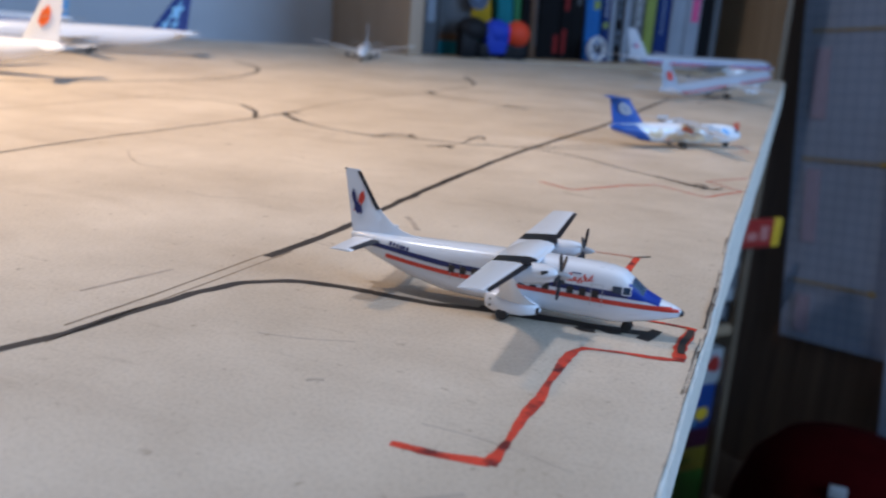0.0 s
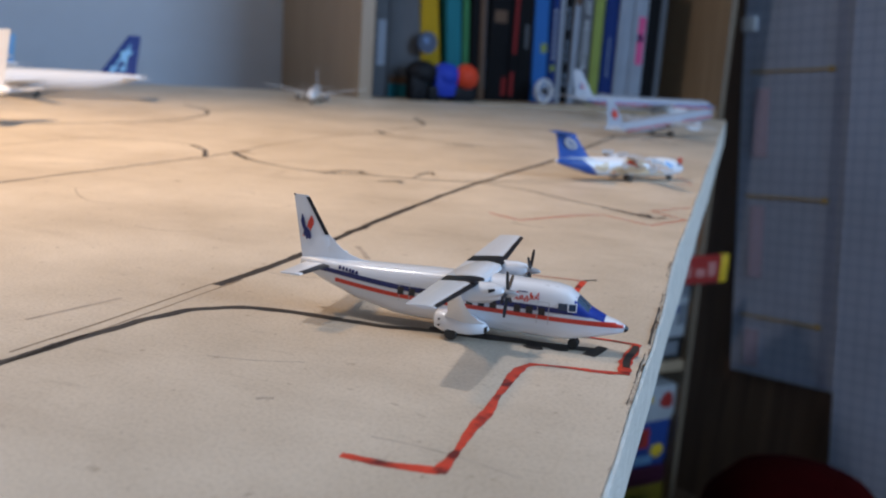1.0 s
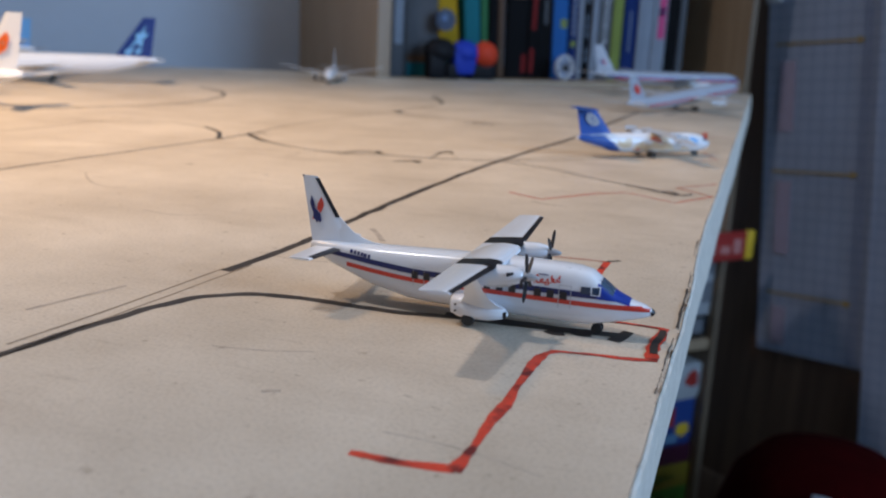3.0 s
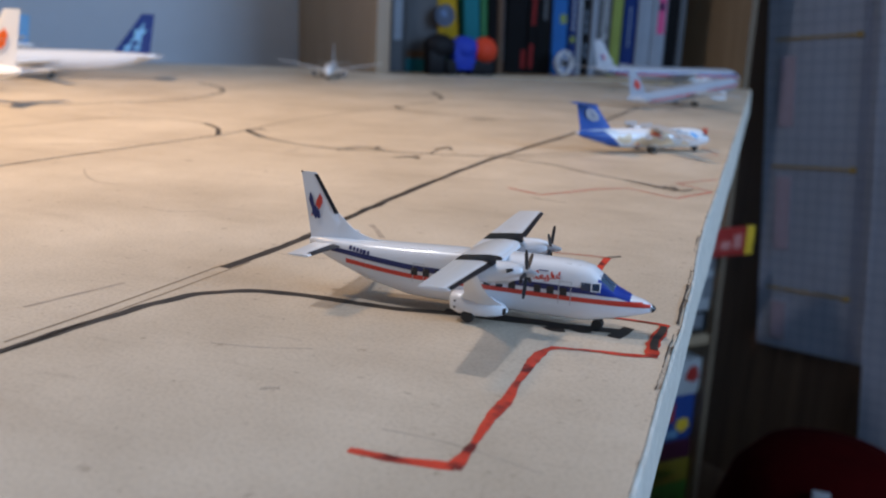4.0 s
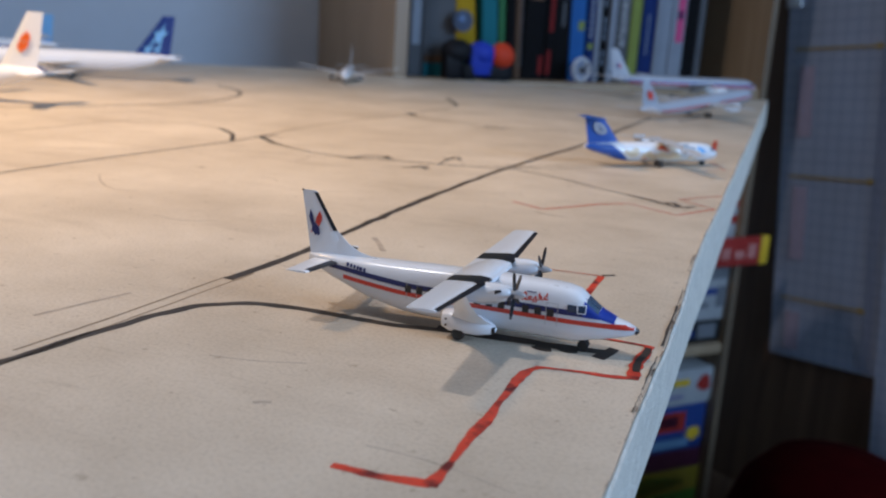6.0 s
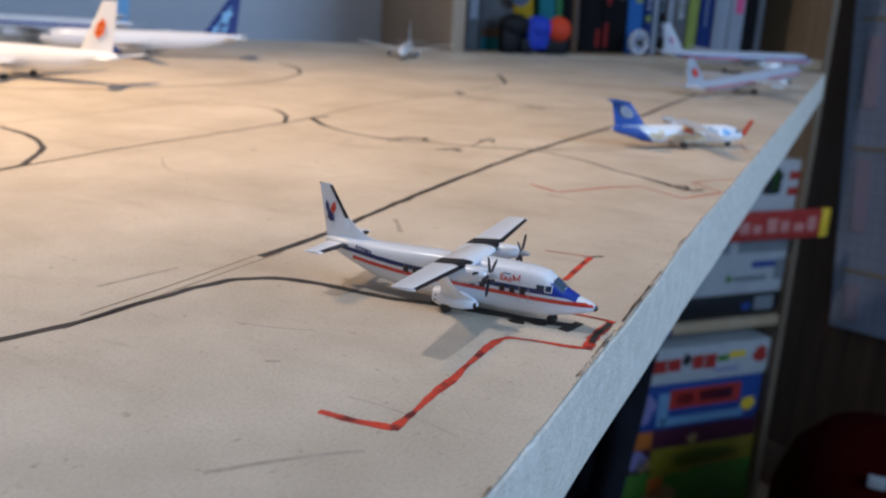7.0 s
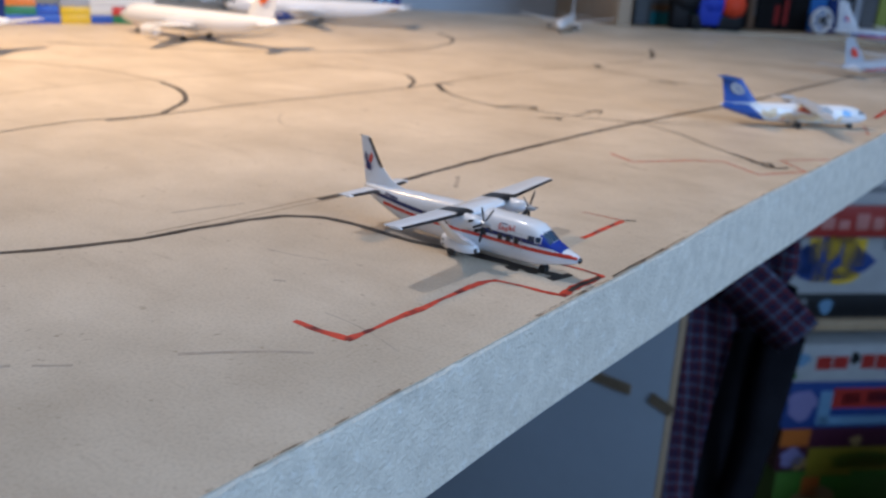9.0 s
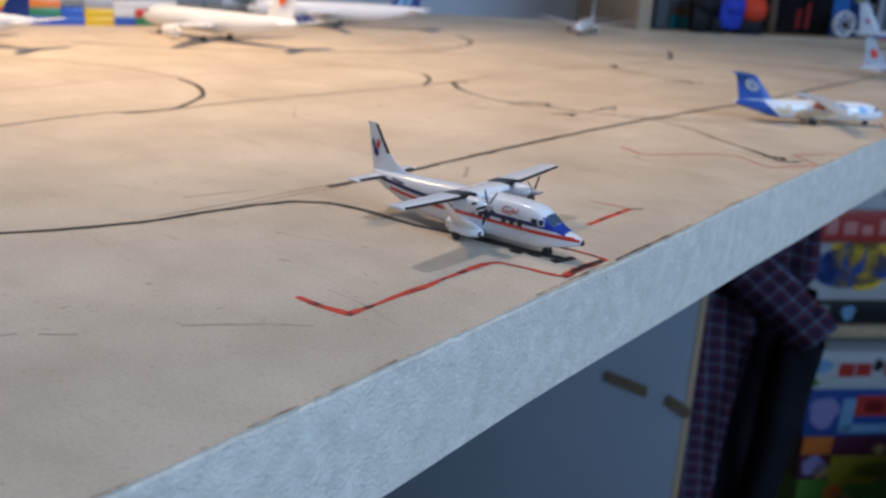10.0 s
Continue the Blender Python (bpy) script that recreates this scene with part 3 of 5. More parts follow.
def wheel_leg(k, plane, x, y, top, r, width, twin=0.0, name="landing_gear"):
    bm = bmesh.new()
    tube(bm, Vector((x, y, r)) * k, Vector((x, y, top)) * k, 0.13 * k, n=8)
    tube(bm, Vector((x, y - twin - 0.05, r)) * k, Vector((x, y + twin + 0.05, r)) * k, 0.1 * k, n=8)
    leg = part(name, bm, GREY, plane)
    for s in ((1, -1) if twin else (1,)):
        bm = bmesh.new()
        yy = y + s * twin
        revolve(bm, Vector((x, yy, r)) * k, [(-width / 2 * k, r * 0.6 * k), (-width / 2 * k, r * 0.9 * k), (-width / 4 * k, r * k), (width / 4 * k, r * k), (width / 2 * k, r * 0.9 * k), (width / 2 * k, r * 0.6 * k)], 16)
        for v in bm.verts:
            d = v.co - Vector((x, yy, r)) * k
            v.co = Vector((x, yy, r)) * k + Vector((-d.y, d.x, d.z))
        part("wheel", bm, RUBBER, leg)
    return leg


def nacelle(k, plane, x, y, z, length, r, material=WHITE, name="engine"):
    L = length
    bm = revolve(bmesh.new(), Vector((x, y, z)) * k, [(0.0, r * 0.84 * k), (0.02 * k, r * 0.92 * k), (-0.06 * L * k, r * k), (-0.35 * L * k, r * 1.02 * k), (-0.7 * L * k, r * 0.85 * k), (-0.72 * L * k, r * 0.55 * k), (-L * k, r * 0.22 * k)], 20)
    e = part(name, bm, material, plane)
    bm = revolve(bmesh.new(), Vector((x, y, z)) * k, [(0.03 * k, r * 0.80 * k), (0.035 * k, r * 0.4 * k), (0.10 * k, 0.02 * k)], 16)
    part("intake_fan", bm, BLACK, e)
    return e


def airliner(label, m, k, length, radius, paint, wing, engines, tail, gear, group="model aircraft on the table", tail_mark=None, wing_paint=GREY):
    """A die-cast model of a jet. wing: (x, z, root chord, half span, sweep, tip chord, rise); tail: (fin height, fin chord, tip chord, sweep, tailplane half span, tailplane height)."""
    L, r = length, radius
    base = gear[0]
    zc = base + r
    plane = thing("model_airliner", m, label, "model aircraft", group)
    st = [(0, zc - 0.25 * r, 0.03 * r, 0.03 * r), (-0.25 * r, zc - 0.22 * r, 0.32 * r, 0.30 * r), (-0.8 * r, zc - 0.14 * r, 0.62 * r, 0.60 * r), (-1.6 * r, zc - 0.04 * r, 0.86 * r, 0.88 * r),
          (-2.6 * r, zc, 0.98 * r, 0.98 * r), (-3.2 * r, zc, r, r), (-0.66 * L, zc, r, r), (-0.78 * L, zc + 0.12 * r, 0.88 * r, 0.86 * r), (-0.9 * L, zc + 0.36 * r, 0.55 * r, 0.56 * r), (-0.985 * L, zc + 0.55 * r, 0.20 * r, 0.24 * r), (-L, zc + 0.58 * r, 0.08 * r, 0.10 * r)]
    hull = Hull(st, 2.0, k)
    part("fuselage", hull.mesh(), paint["body"], plane)
    # cockpit panes and cabin windows
    part("cockpit_window", hull.strip(-0.75 * r, -1.35 * r, zc + 0.22 * r, zc + 0.46 * r, steps=6), GLASS, plane)
    if paint.get("band"):
        part("stripe", hull.strip(-1.0 * r, -0.90 * L, zc - 0.02 * r, zc + 0.30 * r, out=0.025), paint["band"], plane)
    if paint.get("band2"):
        part("stripe", hull.strip(-0.8 * r, -0.86 * L, zc - 0.26 * r, zc - 0.06 * r, out=0.025), paint["band2"], plane)
    if paint.get("windows", True):
        bm = bmesh.new()
        n = int(L * 0.8)
        for i in range(n):
            x = -2.6 * r - (0.62 * L) * i / n
            q = hull.strip(x, x - 0.25, zc + 0.12 * r, zc + 0.3 * r, out=0.04, steps=1, rows=1)
            tmp = bpy.data.meshes.new("tmp")
            q.to_mesh(tmp)
            q.free()
            bm.from_mesh(tmp)
            bpy.data.meshes.remove(tmp)
        part("cabin_window", bm, BLACK, plane)
    if paint.get("rear"):
        part("rear_paint", hull.strip(-0.70 * L, -0.99 * L, lambda x: hull.at(x)[0] - hull.at(x)[2] * 0.95, lambda x: hull.at(x)[0] + hull.at(x)[2] * (0.95 - 1.85 * min(max((x / L + 0.84) / 0.14, 0), 1)), out=0.03, rows=8), paint["rear"], plane)
    for patch, (x0, x1, z0, z1) in paint.get("art", ()):
        part("painted_patch", hull.strip(x0 * L, x1 * L, lambda x: zc + z0 * r + 0.12 * r * math.sin(x * 1.7), lambda x: zc + z1 * r + 0.15 * r * math.sin(x * 2.3 + 1), out=0.03), patch, plane)
    wx, wz, rc, half, sweep, tc, rise = wing
    for s in (1, -1):
        part("wing", foil(k, (wx, 0.2 * s * r, wz, rc), (wx - sweep, s * half, wz + rise, tc), 0.11), wing_paint, plane)
    for x, y, z, ln, er in engines:
        for s in (1, -1):
            e = nacelle(k, plane, x, s * y, z, ln, er, paint.get("engine", WHITE))
            if abs(z - wz) > er * 0.8 and y > r:
                part("pylon", foil(k, (x - 0.2 * ln, s * y, min(z, wz) + 0.2, ln), (x - 0.4 * ln, s * y, max(z, wz) + 0.1, ln), 0.06, True), wing_paint, plane)
    fh, fc, ft, fs, th, tz = tail
    fx, fz = -L + 0.03 * L + fc, zc + 0.8 * r
    fin = part("fin", foil(k, (fx, 0, fz - 0.3 * r, fc), (fx - fs, 0, fz + fh, ft), 0.09, True), paint["tail"], plane)
    if tail_mark:
        for material, pts in tail_mark:
            part("tail_mark", flat_mark(k, [(fx - fs * v - (fc + (ft - fc) * v) * u, fz + fh * v) for u, v in pts], 0.062 * fc), material, fin)
    for s in (1, -1):
        if tz > 0.5:
            part("tailplane", foil(k, (fx - fs - 0.1, 0, fz + fh * tz, ft * 1.0), (fx - fs - 1.3, s * th, fz + fh * tz + 0.1, ft * 0.55), 0.09), wing_paint if not paint.get("tailtop") else paint["tailtop"], plane)
        else:
            part("tailplane", foil(k, (-0.90 * L, 0.1 * s, zc + 0.45 * r, fc * 0.62), (-0.90 * L - th * 0.55, s * th, zc + 0.6 * r, fc * 0.3), 0.09), wing_paint, plane)
    wheel_leg(k, plane, -0.11 * L, 0, base + 0.5 * r, 0.45, 0.35, 0.3, "nose_gear")
    for s in (1, -1):
        wheel_leg(k, plane, gear[1] * L, s * gear[2], base + 0.6 * r, 0.6, 0.45, 0.45, "main_gear")
    return plane


def commuter(m, k):
    """The boxy twin turboprop with braced high wings."""
    plane = thing("model_turboprop", m, "white twin-propeller model aircraft with blue and red stripes on the table", "model aircraft", "model aircraft on the table")
    st = [(0, 1.62, 0.05, 0.05), (-0.12, 1.63, 0.18, 0.18), (-0.6, 1.65, 0.42, 0.37), (-1.2, 1.635, 0.60, 0.515), (-2.1, 1.71, 0.84, 0.81), (-2.4, 1.79, 0.89, 0.95), (-2.9, 1.92, 0.97, 1.20), (-3.5, 2.07, 1.05, 1.49), (-4.2, 2.13, 1.09, 1.58),
          (-5.0, 2.15, 1.10, 1.61), (-8.0, 2.15, 1.10, 1.61), (-12.5, 2.07, 1.10, 1.53), (-14.0, 2.07, 1.08, 1.45), (-16.5, 2.30, 0.98, 1.13), (-18.8, 2.66, 0.72, 0.69), (-20.0, 2.86, 0.42, 0.42), (-20.6, 2.94, 0.16, 0.24)]
    hull = Hull(st, 3.6, k)
    part("fuselage", hull.mesh(36, 80), WHITE, plane)
    nose = revolve(bmesh.new(), Vector((0.06, 0, 1.62)) * k, [(0, 0.02 * k), (-0.06 * k, 0.13 * k), (-0.2 * k, 0.24 * k)], 14)
    part("nose_cone", nose, BLACK, plane)

    def up(x, base):
        """The stripes climb with the tail."""
        t = min(max((-x - 12.5) / 8.0, 0), 1)
        return base + 0.50 * t * t * (3 - 2 * t)

    part("blue_stripe", hull.strip(-3.0, -19.7, lambda x: up(x, 2.24), lambda x: up(x, 2.56) - 0.06 * min(max((-x - 15) / 4, 0), 1), out=0.025, steps=60), STRIPE, plane)
    part("red_stripe", hull.strip(-0.22, -17.9, lambda x: min(up(x, 1.76) - 0.06 * max(0, (3.4 + x) / 3.4), hull.at(x)[0] + hull.at(x)[2] * 0.5), lambda x: min(up(x, 2.02) - 0.02 * max(0, (3.4 + x) / 3.4), hull.at(x)[0] + hull.at(x)[2] * 0.985), out=0.03, steps=70), RED, plane)
    part("nose_paint", hull.strip(-1.28, -3.05, lambda x: 2.16 + 0.04 * (-1.28 - x), lambda x: max(hull.at(x)[0] + hull.at(x)[2] * 0.985, 2.12), out=0.028, steps=16, rows=6), BLUE, plane)
    # the blue runs over the top of the nose
    bm = bmesh.new()
    prev = None
    for i in range(9):
        x = -1.30 - 0.88 * i / 8
        z, w, h = hull.at(x)
        row = [bm.verts.new(Vector((x, w * f, z + h * (1 - abs(f) ** 3.6) ** (1 / 3.6) + 0.026)) * k) for f in (-0.96, -0.86, -0.7, -0.4, 0.0, 0.4, 0.7, 0.86, 0.96)]
        if prev:
            for j in range(8):
                bm.faces.new((prev[j], prev[j + 1], row[j + 1], row[j]))
        prev = row
    part("nose_top_paint", bm, BLUE, plane)
    # windscreen: panes wrapped round the step of the roof
    for j, (f0, f1) in enumerate(((-0.86, -0.36), (-0.31, 0.31), (0.36, 0.86))):
        bm = bmesh.new()
        rows = []
        for x in (-2.20, -2.55, -2.92):
            z, w, h = hull.at(x)
            rows.append([bm.verts.new(Vector((x, w * f, z + h * (1 - abs(f) ** 3.6) ** (1 / 3.6) + 0.04)) * k) for f in (f0, (f0 + f1) / 2, f1)])
        for a, b in zip(rows, rows[1:]):
            for i in range(2):
                bm.faces.new((a[i], a[i + 1], b[i + 1], b[i]))
        part("windscreen", bm, PANE, plane)
    for x0, x1 in ((-2.92, -3.32), (-3.40, -3.92)):
        sw = part("side_window", hull.strip(x0, x1, 2.46, 2.86, out=0.045, steps=3), GLASS, plane)
        if x0 > -3:
            for a, b, lo, hi in ((x0 + 0.05, x1 - 0.05, 2.41, 2.46), (x0 + 0.05, x1 - 0.05, 2.86, 2.91), (x0 + 0.05, x0, 2.41, 2.91), (x1, x1 - 0.05, 2.41, 2.91)):
                part("window_frame", hull.strip(a, b, lo, hi, out=0.05, steps=2), WHITE, sw)
    for i in range(13):
        x = -4.65 - 0.72 * i
        if i == 3:
            continue
        part("cabin_window", hull.strip(x, x - 0.40, 2.01, 2.46, out=0.05, steps=2), BLACK, plane)
    # doors: thin outlines
    for x, z0, z1 in ((-4.42, 1.5, 2.82), (-12.9, 1.6, 2.72)):
        bm = bmesh.new()
        for a, b, lo, hi in ((x, x - 0.04, z0, z1), (x - 0.66, x - 0.70, z0, z1), (x, x - 0.70, z1 - 0.04, z1)):
            q = hull.strip(a, b, lo, hi, out=0.05, steps=4)
            tmp = bpy.data.meshes.new("tmp")
            q.to_mesh(tmp)
            q.free()
            bm.from_mesh(tmp)
            bpy.data.meshes.remove(tmp)
        part("door_outline", bm, GREY, plane)
    # red script and registration, both as plain bars
    bm = bmesh.new()
    for sgn in (1, -1):
        prev = None
        for i in range(91):
            t = i / 90
            a = 2 * math.pi * 5 * t
            tall = 0.20 + 0.24 * (t < 0.2) + 0.22 * (0.72 < t < 0.88)
            x, z = -6.55 + 1.50 * t + 0.15 * math.sin(a), 2.74 + tall * (1 - math.cos(a)) / 2 - 0.13 * (0.45 < t < 0.6) * (1 - math.cos(2 * a)) + 0.20 * t
            row = [bm.verts.new(Vector((x + dx, sgn * (hull.side(x, z) + 0.05), z + dz)) * k) for dx, dz in ((0.035, 0.035), (-0.035, -0.035))]
            if prev:
                bm.faces.new((prev[0], prev[1], row[1], row[0]))
            prev = row
    part("red_script", bm, RED, plane, "red looping script")
    part("lettering_bar", hull.strip(-5.75, -6.30, 3.22, 3.28, out=0.05, steps=3), STRIPE, plane)
    for i, w in enumerate((0.17, 0.14, 0.14, 0.15, 0.20, 0.15)):
        x = -16.35 - 0.235 * (5 - i)
        part("registration_bar", hull.strip(x, x - w, 2.80 + 0.03 * (5 - i), 3.02 + 0.03 * (5 - i), out=0.05, steps=2), STRIPE, plane)
    # thin hatch outlines on the roof behind the cockpit
    for x, y, dx, dy in ((-4.1, -0.55, 0.35, 0.04), (-4.1, -0.55, 0.04, 0.30), (-4.6, -0.60, 0.30, 0.04), (-5.2, -0.62, 0.04, 0.20), (-4.1, 0.25, 0.35, 0.04), (-4.7, 0.30, 0.04, 0.25)):
        z = 3.735 if x < -4.5 else 3.69
        part("roof_mark", boxed(Vector((x - dx, y, z - 0.06)) * k, Vector((x, y + dy, z - 0.5 * abs(y) ** 6)) * k), GREY, plane)
    # thick middle piece of the wing on the roof, then dark panels over the engines and slim outer wings with dark boots
    mid = []
    for y, grow in ((-2.15, 0.0), (-1.2, 0.04), (0.0, 0.06), (1.2, 0.04), (2.15, 0.0)):
        z0, z1 = 3.52, 3.98 + grow
        mid.append([Vector((x, y, z)) * k for x, z in ((-8.12, 3.62), (-8.28, 3.86), (-8.55, z1 - 0.03), (-9.1, z1), (-9.7, z1 - 0.08), (-10.5, z1 - 0.30), (-10.7, z0 + 0.06), (-9.5, z0), (-8.5, z0))])
    part("wing_centre", loft(bmesh.new(), mid), WHITE, plane)
    HALF, LE0, LE1, C0, C1, Z0, Z1 = 9.85, -8.05, -8.55, 2.45, 1.62, 3.72, 4.12

    def wing_at(y, u, v):
        f = abs(y) / HALF
        c = C0 + (C1 - C0) * f
        return Vector((LE0 + (LE1 - LE0) * f - c * u, y, Z0 + (Z1 - Z0) * f + v * 0.13 * c)) * k

    for s in (1, -1):
        w = part("wing", foil(k, (LE0, 0.0, Z0, C0), (LE1, s * HALF, Z1, C1), 0.13), WHITE, plane)
        edge = ((0.10, -0.30), (0.03, -0.24), (-0.025, 0.05), (0.03, 0.34), (0.125, 0.46))
        part("leading_edge_boot", loft(bmesh.new(), [[wing_at(s * y, u, v) for u, v in edge] for y in (3.5, HALF * 0.985)]), BLACK, w)
        # panel wrapped over the engine, wider at its front
        over = ((0.20, -0.36), (0.05, -0.30), (-0.04, 0.25), (0.03, 0.72), (0.28, 0.82), (0.65, 0.48), (0.99, 0.12))
        bm = bmesh.new()
        prev = None
        for y in (2.12, 2.5, 3.0, 3.45):
            row = [bm.verts.new(wing_at(s * (y + (0.25 if u < 0.2 and y > 3.3 else 0)), u, v)) for u, v in over]
            if prev:
                for a in range(len(over) - 1):
                    bm.faces.new((prev[a], prev[a + 1], row[a + 1], row[a]))
            prev = row
        part("wing_root_panel", bm, BLACK, w)
        bm = bmesh.new()
        bm.faces.new([bm.verts.new(wing_at(s * y, u, 0.31)) for u, y in ((0.72, 3.8), (0.728, 3.8), (0.728, HALF * 0.98), (0.72, HALF * 0.98))])
        part("flap_line", bm, GREY, w)
        # engine: slim cowling over a grey metal belly
        EZ = 3.54
        e = part("engine", loft(bmesh.new(), [[Vector((x, s * 3.0 + rr * math.cos(2 * math.pi * i / 18), z + rr * hh * math.sin(2 * math.pi * i / 18))) * k for i in range(18)]
                                              for x, z, rr, hh in ((-6.68, EZ, 0.26, 1), (-6.80, EZ, 0.40, 1), (-7.3, EZ - 0.04, 0.50, 1.05), (-8.2, EZ - 0.16, 0.56, 1.1), (-9.0, EZ - 0.24, 0.54, 1.05), (-9.9, EZ - 0.20, 0.36, 1), (-10.7, EZ - 0.05, 0.10, 1))]), WHITE, plane)
        part("engine_belly", loft(bmesh.new(), [[Vector((x, s * 3.0 + rr * math.cos(2 * math.pi * i / 14), z + rr * 0.8 * math.sin(2 * math.pi * i / 14))) * k for i in range(14)]
                                                for x, z, rr in ((-7.2, EZ - 0.42, 0.12), (-7.5, EZ - 0.46, 0.34), (-8.5, EZ - 0.52, 0.40), (-9.6, EZ - 0.44, 0.26), (-9.9, EZ - 0.40, 0.08))]), SILVER, e, "silver metal underside")
        part("air_intake", boxed(Vector((-6.86, s * 3.0 - 0.20, EZ - 0.62)) * k, Vector((-6.72, s * 3.0 + 0.20, EZ - 0.38)) * k, 0.04 * k), BLACK, e)
        part("exhaust", tube(bmesh.new(), Vector((-7.15, s * 3.44, EZ + 0.20)) * k, Vector((-7.50, s * 3.54, EZ + 0.10)) * k, 0.07 * k, 0.12 * k), BLACK, e)
        prop = part("propeller", revolve(bmesh.new(), Vector((-6.68, s * 3.0, EZ)) * k, [(0.82 * k, 0.03 * k), (0.70 * k, 0.12 * k), (0.45 * k, 0.20 * k), (0.2 * k, 0.25 * k), (0, 0.26 * k)], 14), SILVER, plane)
        for b in range(5):
            a = 2 * math.pi * b / 5 + (1.05 if s > 0 else -1.9)
            ring = []
            for rr, c in ((0.18, 0.08), (0.55, 0.10), (1.1, 0.10), (1.38, 0.05)):
                d = Vector((0, math.cos(a), math.sin(a)))
                n = Vector((0, -math.sin(a), math.cos(a)))
                ctr = Vector((-6.52, s * 3.0, EZ)) + d * rr
                ax = (n * 0.45 + Vector((0.89, 0, 0))).normalized()
                th = ax.cross(d) * 0.03
                ring.append([(ctr + ax * c + th) * k, (ctr + ax * c - th) * k, (ctr - ax * c - th) * k, (ctr - ax * c + th) * k])
            part("propeller_blade", loft(bmesh.new(), ring), BLACK, prop)
        # sponson that holds the wheel, and the strut up to the wing
        pod = loft(bmesh.new(), [[Vector((x, s * (1.62 + hw * math.copysign(abs(math.cos(t)) ** 0.7, math.cos(t))), z + hh * math.copysign(abs(math.sin(t)) ** 0.7, math.sin(t)))) * k
                                  for t in [2 * math.pi * i / 18 for i in range(18)]] for x, z, hw, hh in ((-7.75, 0.84, 0.08, 0.10), (-8.0, 0.86, 0.36, 0.30), (-8.8, 0.92, 0.60, 0.54), (-9.8, 0.98, 0.66, 0.62), (-10.5, 1.02, 0.64, 0.62), (-10.95, 1.06, 0.50, 0.50), (-11.1, 1.08, 0.2, 0.22))])
        sp = part("sponson", pod, WHITE, plane)
        part("sponson_light", boxed(Vector((-7.98, s * 1.76 - 0.20, 0.66)) * k, Vector((-7.80, s * 1.76 + 0.22, 1.02)) * k, 0.07 * k), BLACK, sp)
        strut = []
        for y, z, x0, x1, th in ((1.85, 1.20, -7.95, -10.55, 0.22), (2.25, 1.45, -8.25, -10.3, 0.17), (2.9, 1.95, -8.55, -9.95, 0.12), (3.7, 2.65, -8.70, -9.75, 0.10), (4.6, 3.45, -8.75, -9.65, 0.10), (5.0, 3.80, -8.75, -9.70, 0.12)):
            mx = (x0 + x1) / 2
            strut.append([Vector((x, s * (y + d * 0.7), z - d * 0.7)) * k for x, d in ((x0, 0), ((x0 + mx) / 2, th), (mx, th), (x1, 0), (mx, -th), ((x0 + mx) / 2, -th))])
        part("wing_strut", loft(bmesh.new(), strut), WHITE, plane)
        for z in (0.86, 1.22):
            part("sponson_light", tube(bmesh.new(), Vector((-10.62, s * 2.26, z)) * k, Vector((-10.62, s * 2.33, z)) * k, 0.06 * k, n=10), BLACK, sp)
        wheel_leg(k, plane, -9.9, s * 2.05, 0.8, 0.38, 0.34, name="main_gear")
        tp = part("tailplane", foil(k, (-18.3, 0.2 * s, 2.98, 1.9), (-18.95, s * 3.6, 2.98, 1.35), 0.12), WHITE, plane)
        pts = []
        for f in (0.12, 0.90):
            le, c, z, y = -18.3 - 0.65 * f, 1.9 - 0.55 * f, 2.98, 0.2 + 3.4 * f
            pts.append([Vector((le - c * u, s * y, z + v * 0.12 * c)) * k for u, v in ((0.22, -0.36), (0.03, -0.24), (-0.035, 0.05), (0.03, 0.36), (0.26, 0.54))])
        part("leading_edge_boot", loft(bmesh.new(), pts), BLACK, tp)
    FB, FT = (-17.75, 3.1, 2.8), (-20.28, 7.15, 0.98)
    fin = part("fin", foil(k, (FB[0], 0, FB[1], FB[2]), (FT[0], 0, FT[1], FT[2]), 0.10, True), WHITE, plane)
    rings = []
    for x, z0, z1, w in ((-15.9, 3.25, 3.46, 0.04), (-16.6, 3.25, 3.54, 0.08), (-17.2, 3.2, 3.70, 0.12), (-17.7, 3.2, 3.92, 0.14), (-18.1, 3.2, 4.20, 0.14), (-18.5, 3.2, 4.56, 0.12), (-18.8, 3.2, 4.85, 0.08)):
        rings.append([Vector((x, y, z)) * k for y, z in ((w, z0), (w * 0.8, (z0 + z1) / 2), (0.03, z1), (-0.03, z1), (-w * 0.8, (z0 + z1) / 2), (-w, z0))])
    part("dorsal_fillet", loft(bmesh.new(), rings), WHITE, fin)

    def on_fin(u, v):
        return (FB[0] + (FT[0] - FB[0]) * v - (FB[2] + (FT[2] - FB[2]) * v) * u, FB[1] + (FT[1] - FB[1]) * v)

    pts = []
    for f in (0.42, 0.975):
        c = FB[2] + (FT[2] - FB[2]) * f
        x, z = on_fin(0, f)
        pts.append([Vector((x - 0.14 * u, v * 0.10 * c, z)) * k for u, v in ((1.5, -0.50), (0.4, -0.36), (-0.3, 0), (0.4, 0.36), (1.5, 0.50))])
    part("leading_edge_boot", loft(bmesh.new(), pts), BLACK, fin)
    part("fin_cap", boxed(Vector((-21.27, -0.05, 7.08)) * k, Vector((-21.16, 0.05, 7.17)) * k, 0.02 * k), BLACK, fin, "worn dark corner")
    y = 0.13
    part("fin_emblem", flat_mark(k, [(-20.62, 5.98), (-20.44, 5.62), (-20.36, 5.22), (-20.02, 4.92), (-19.93, 4.52), (-20.04, 4.36), (-20.14, 4.48), (-20.24, 4.34), (-20.34, 4.52), (-20.50, 4.62), (-20.48, 4.95), (-20.60, 5.20), (-20.70, 5.52)], y), STRIPE, fin)
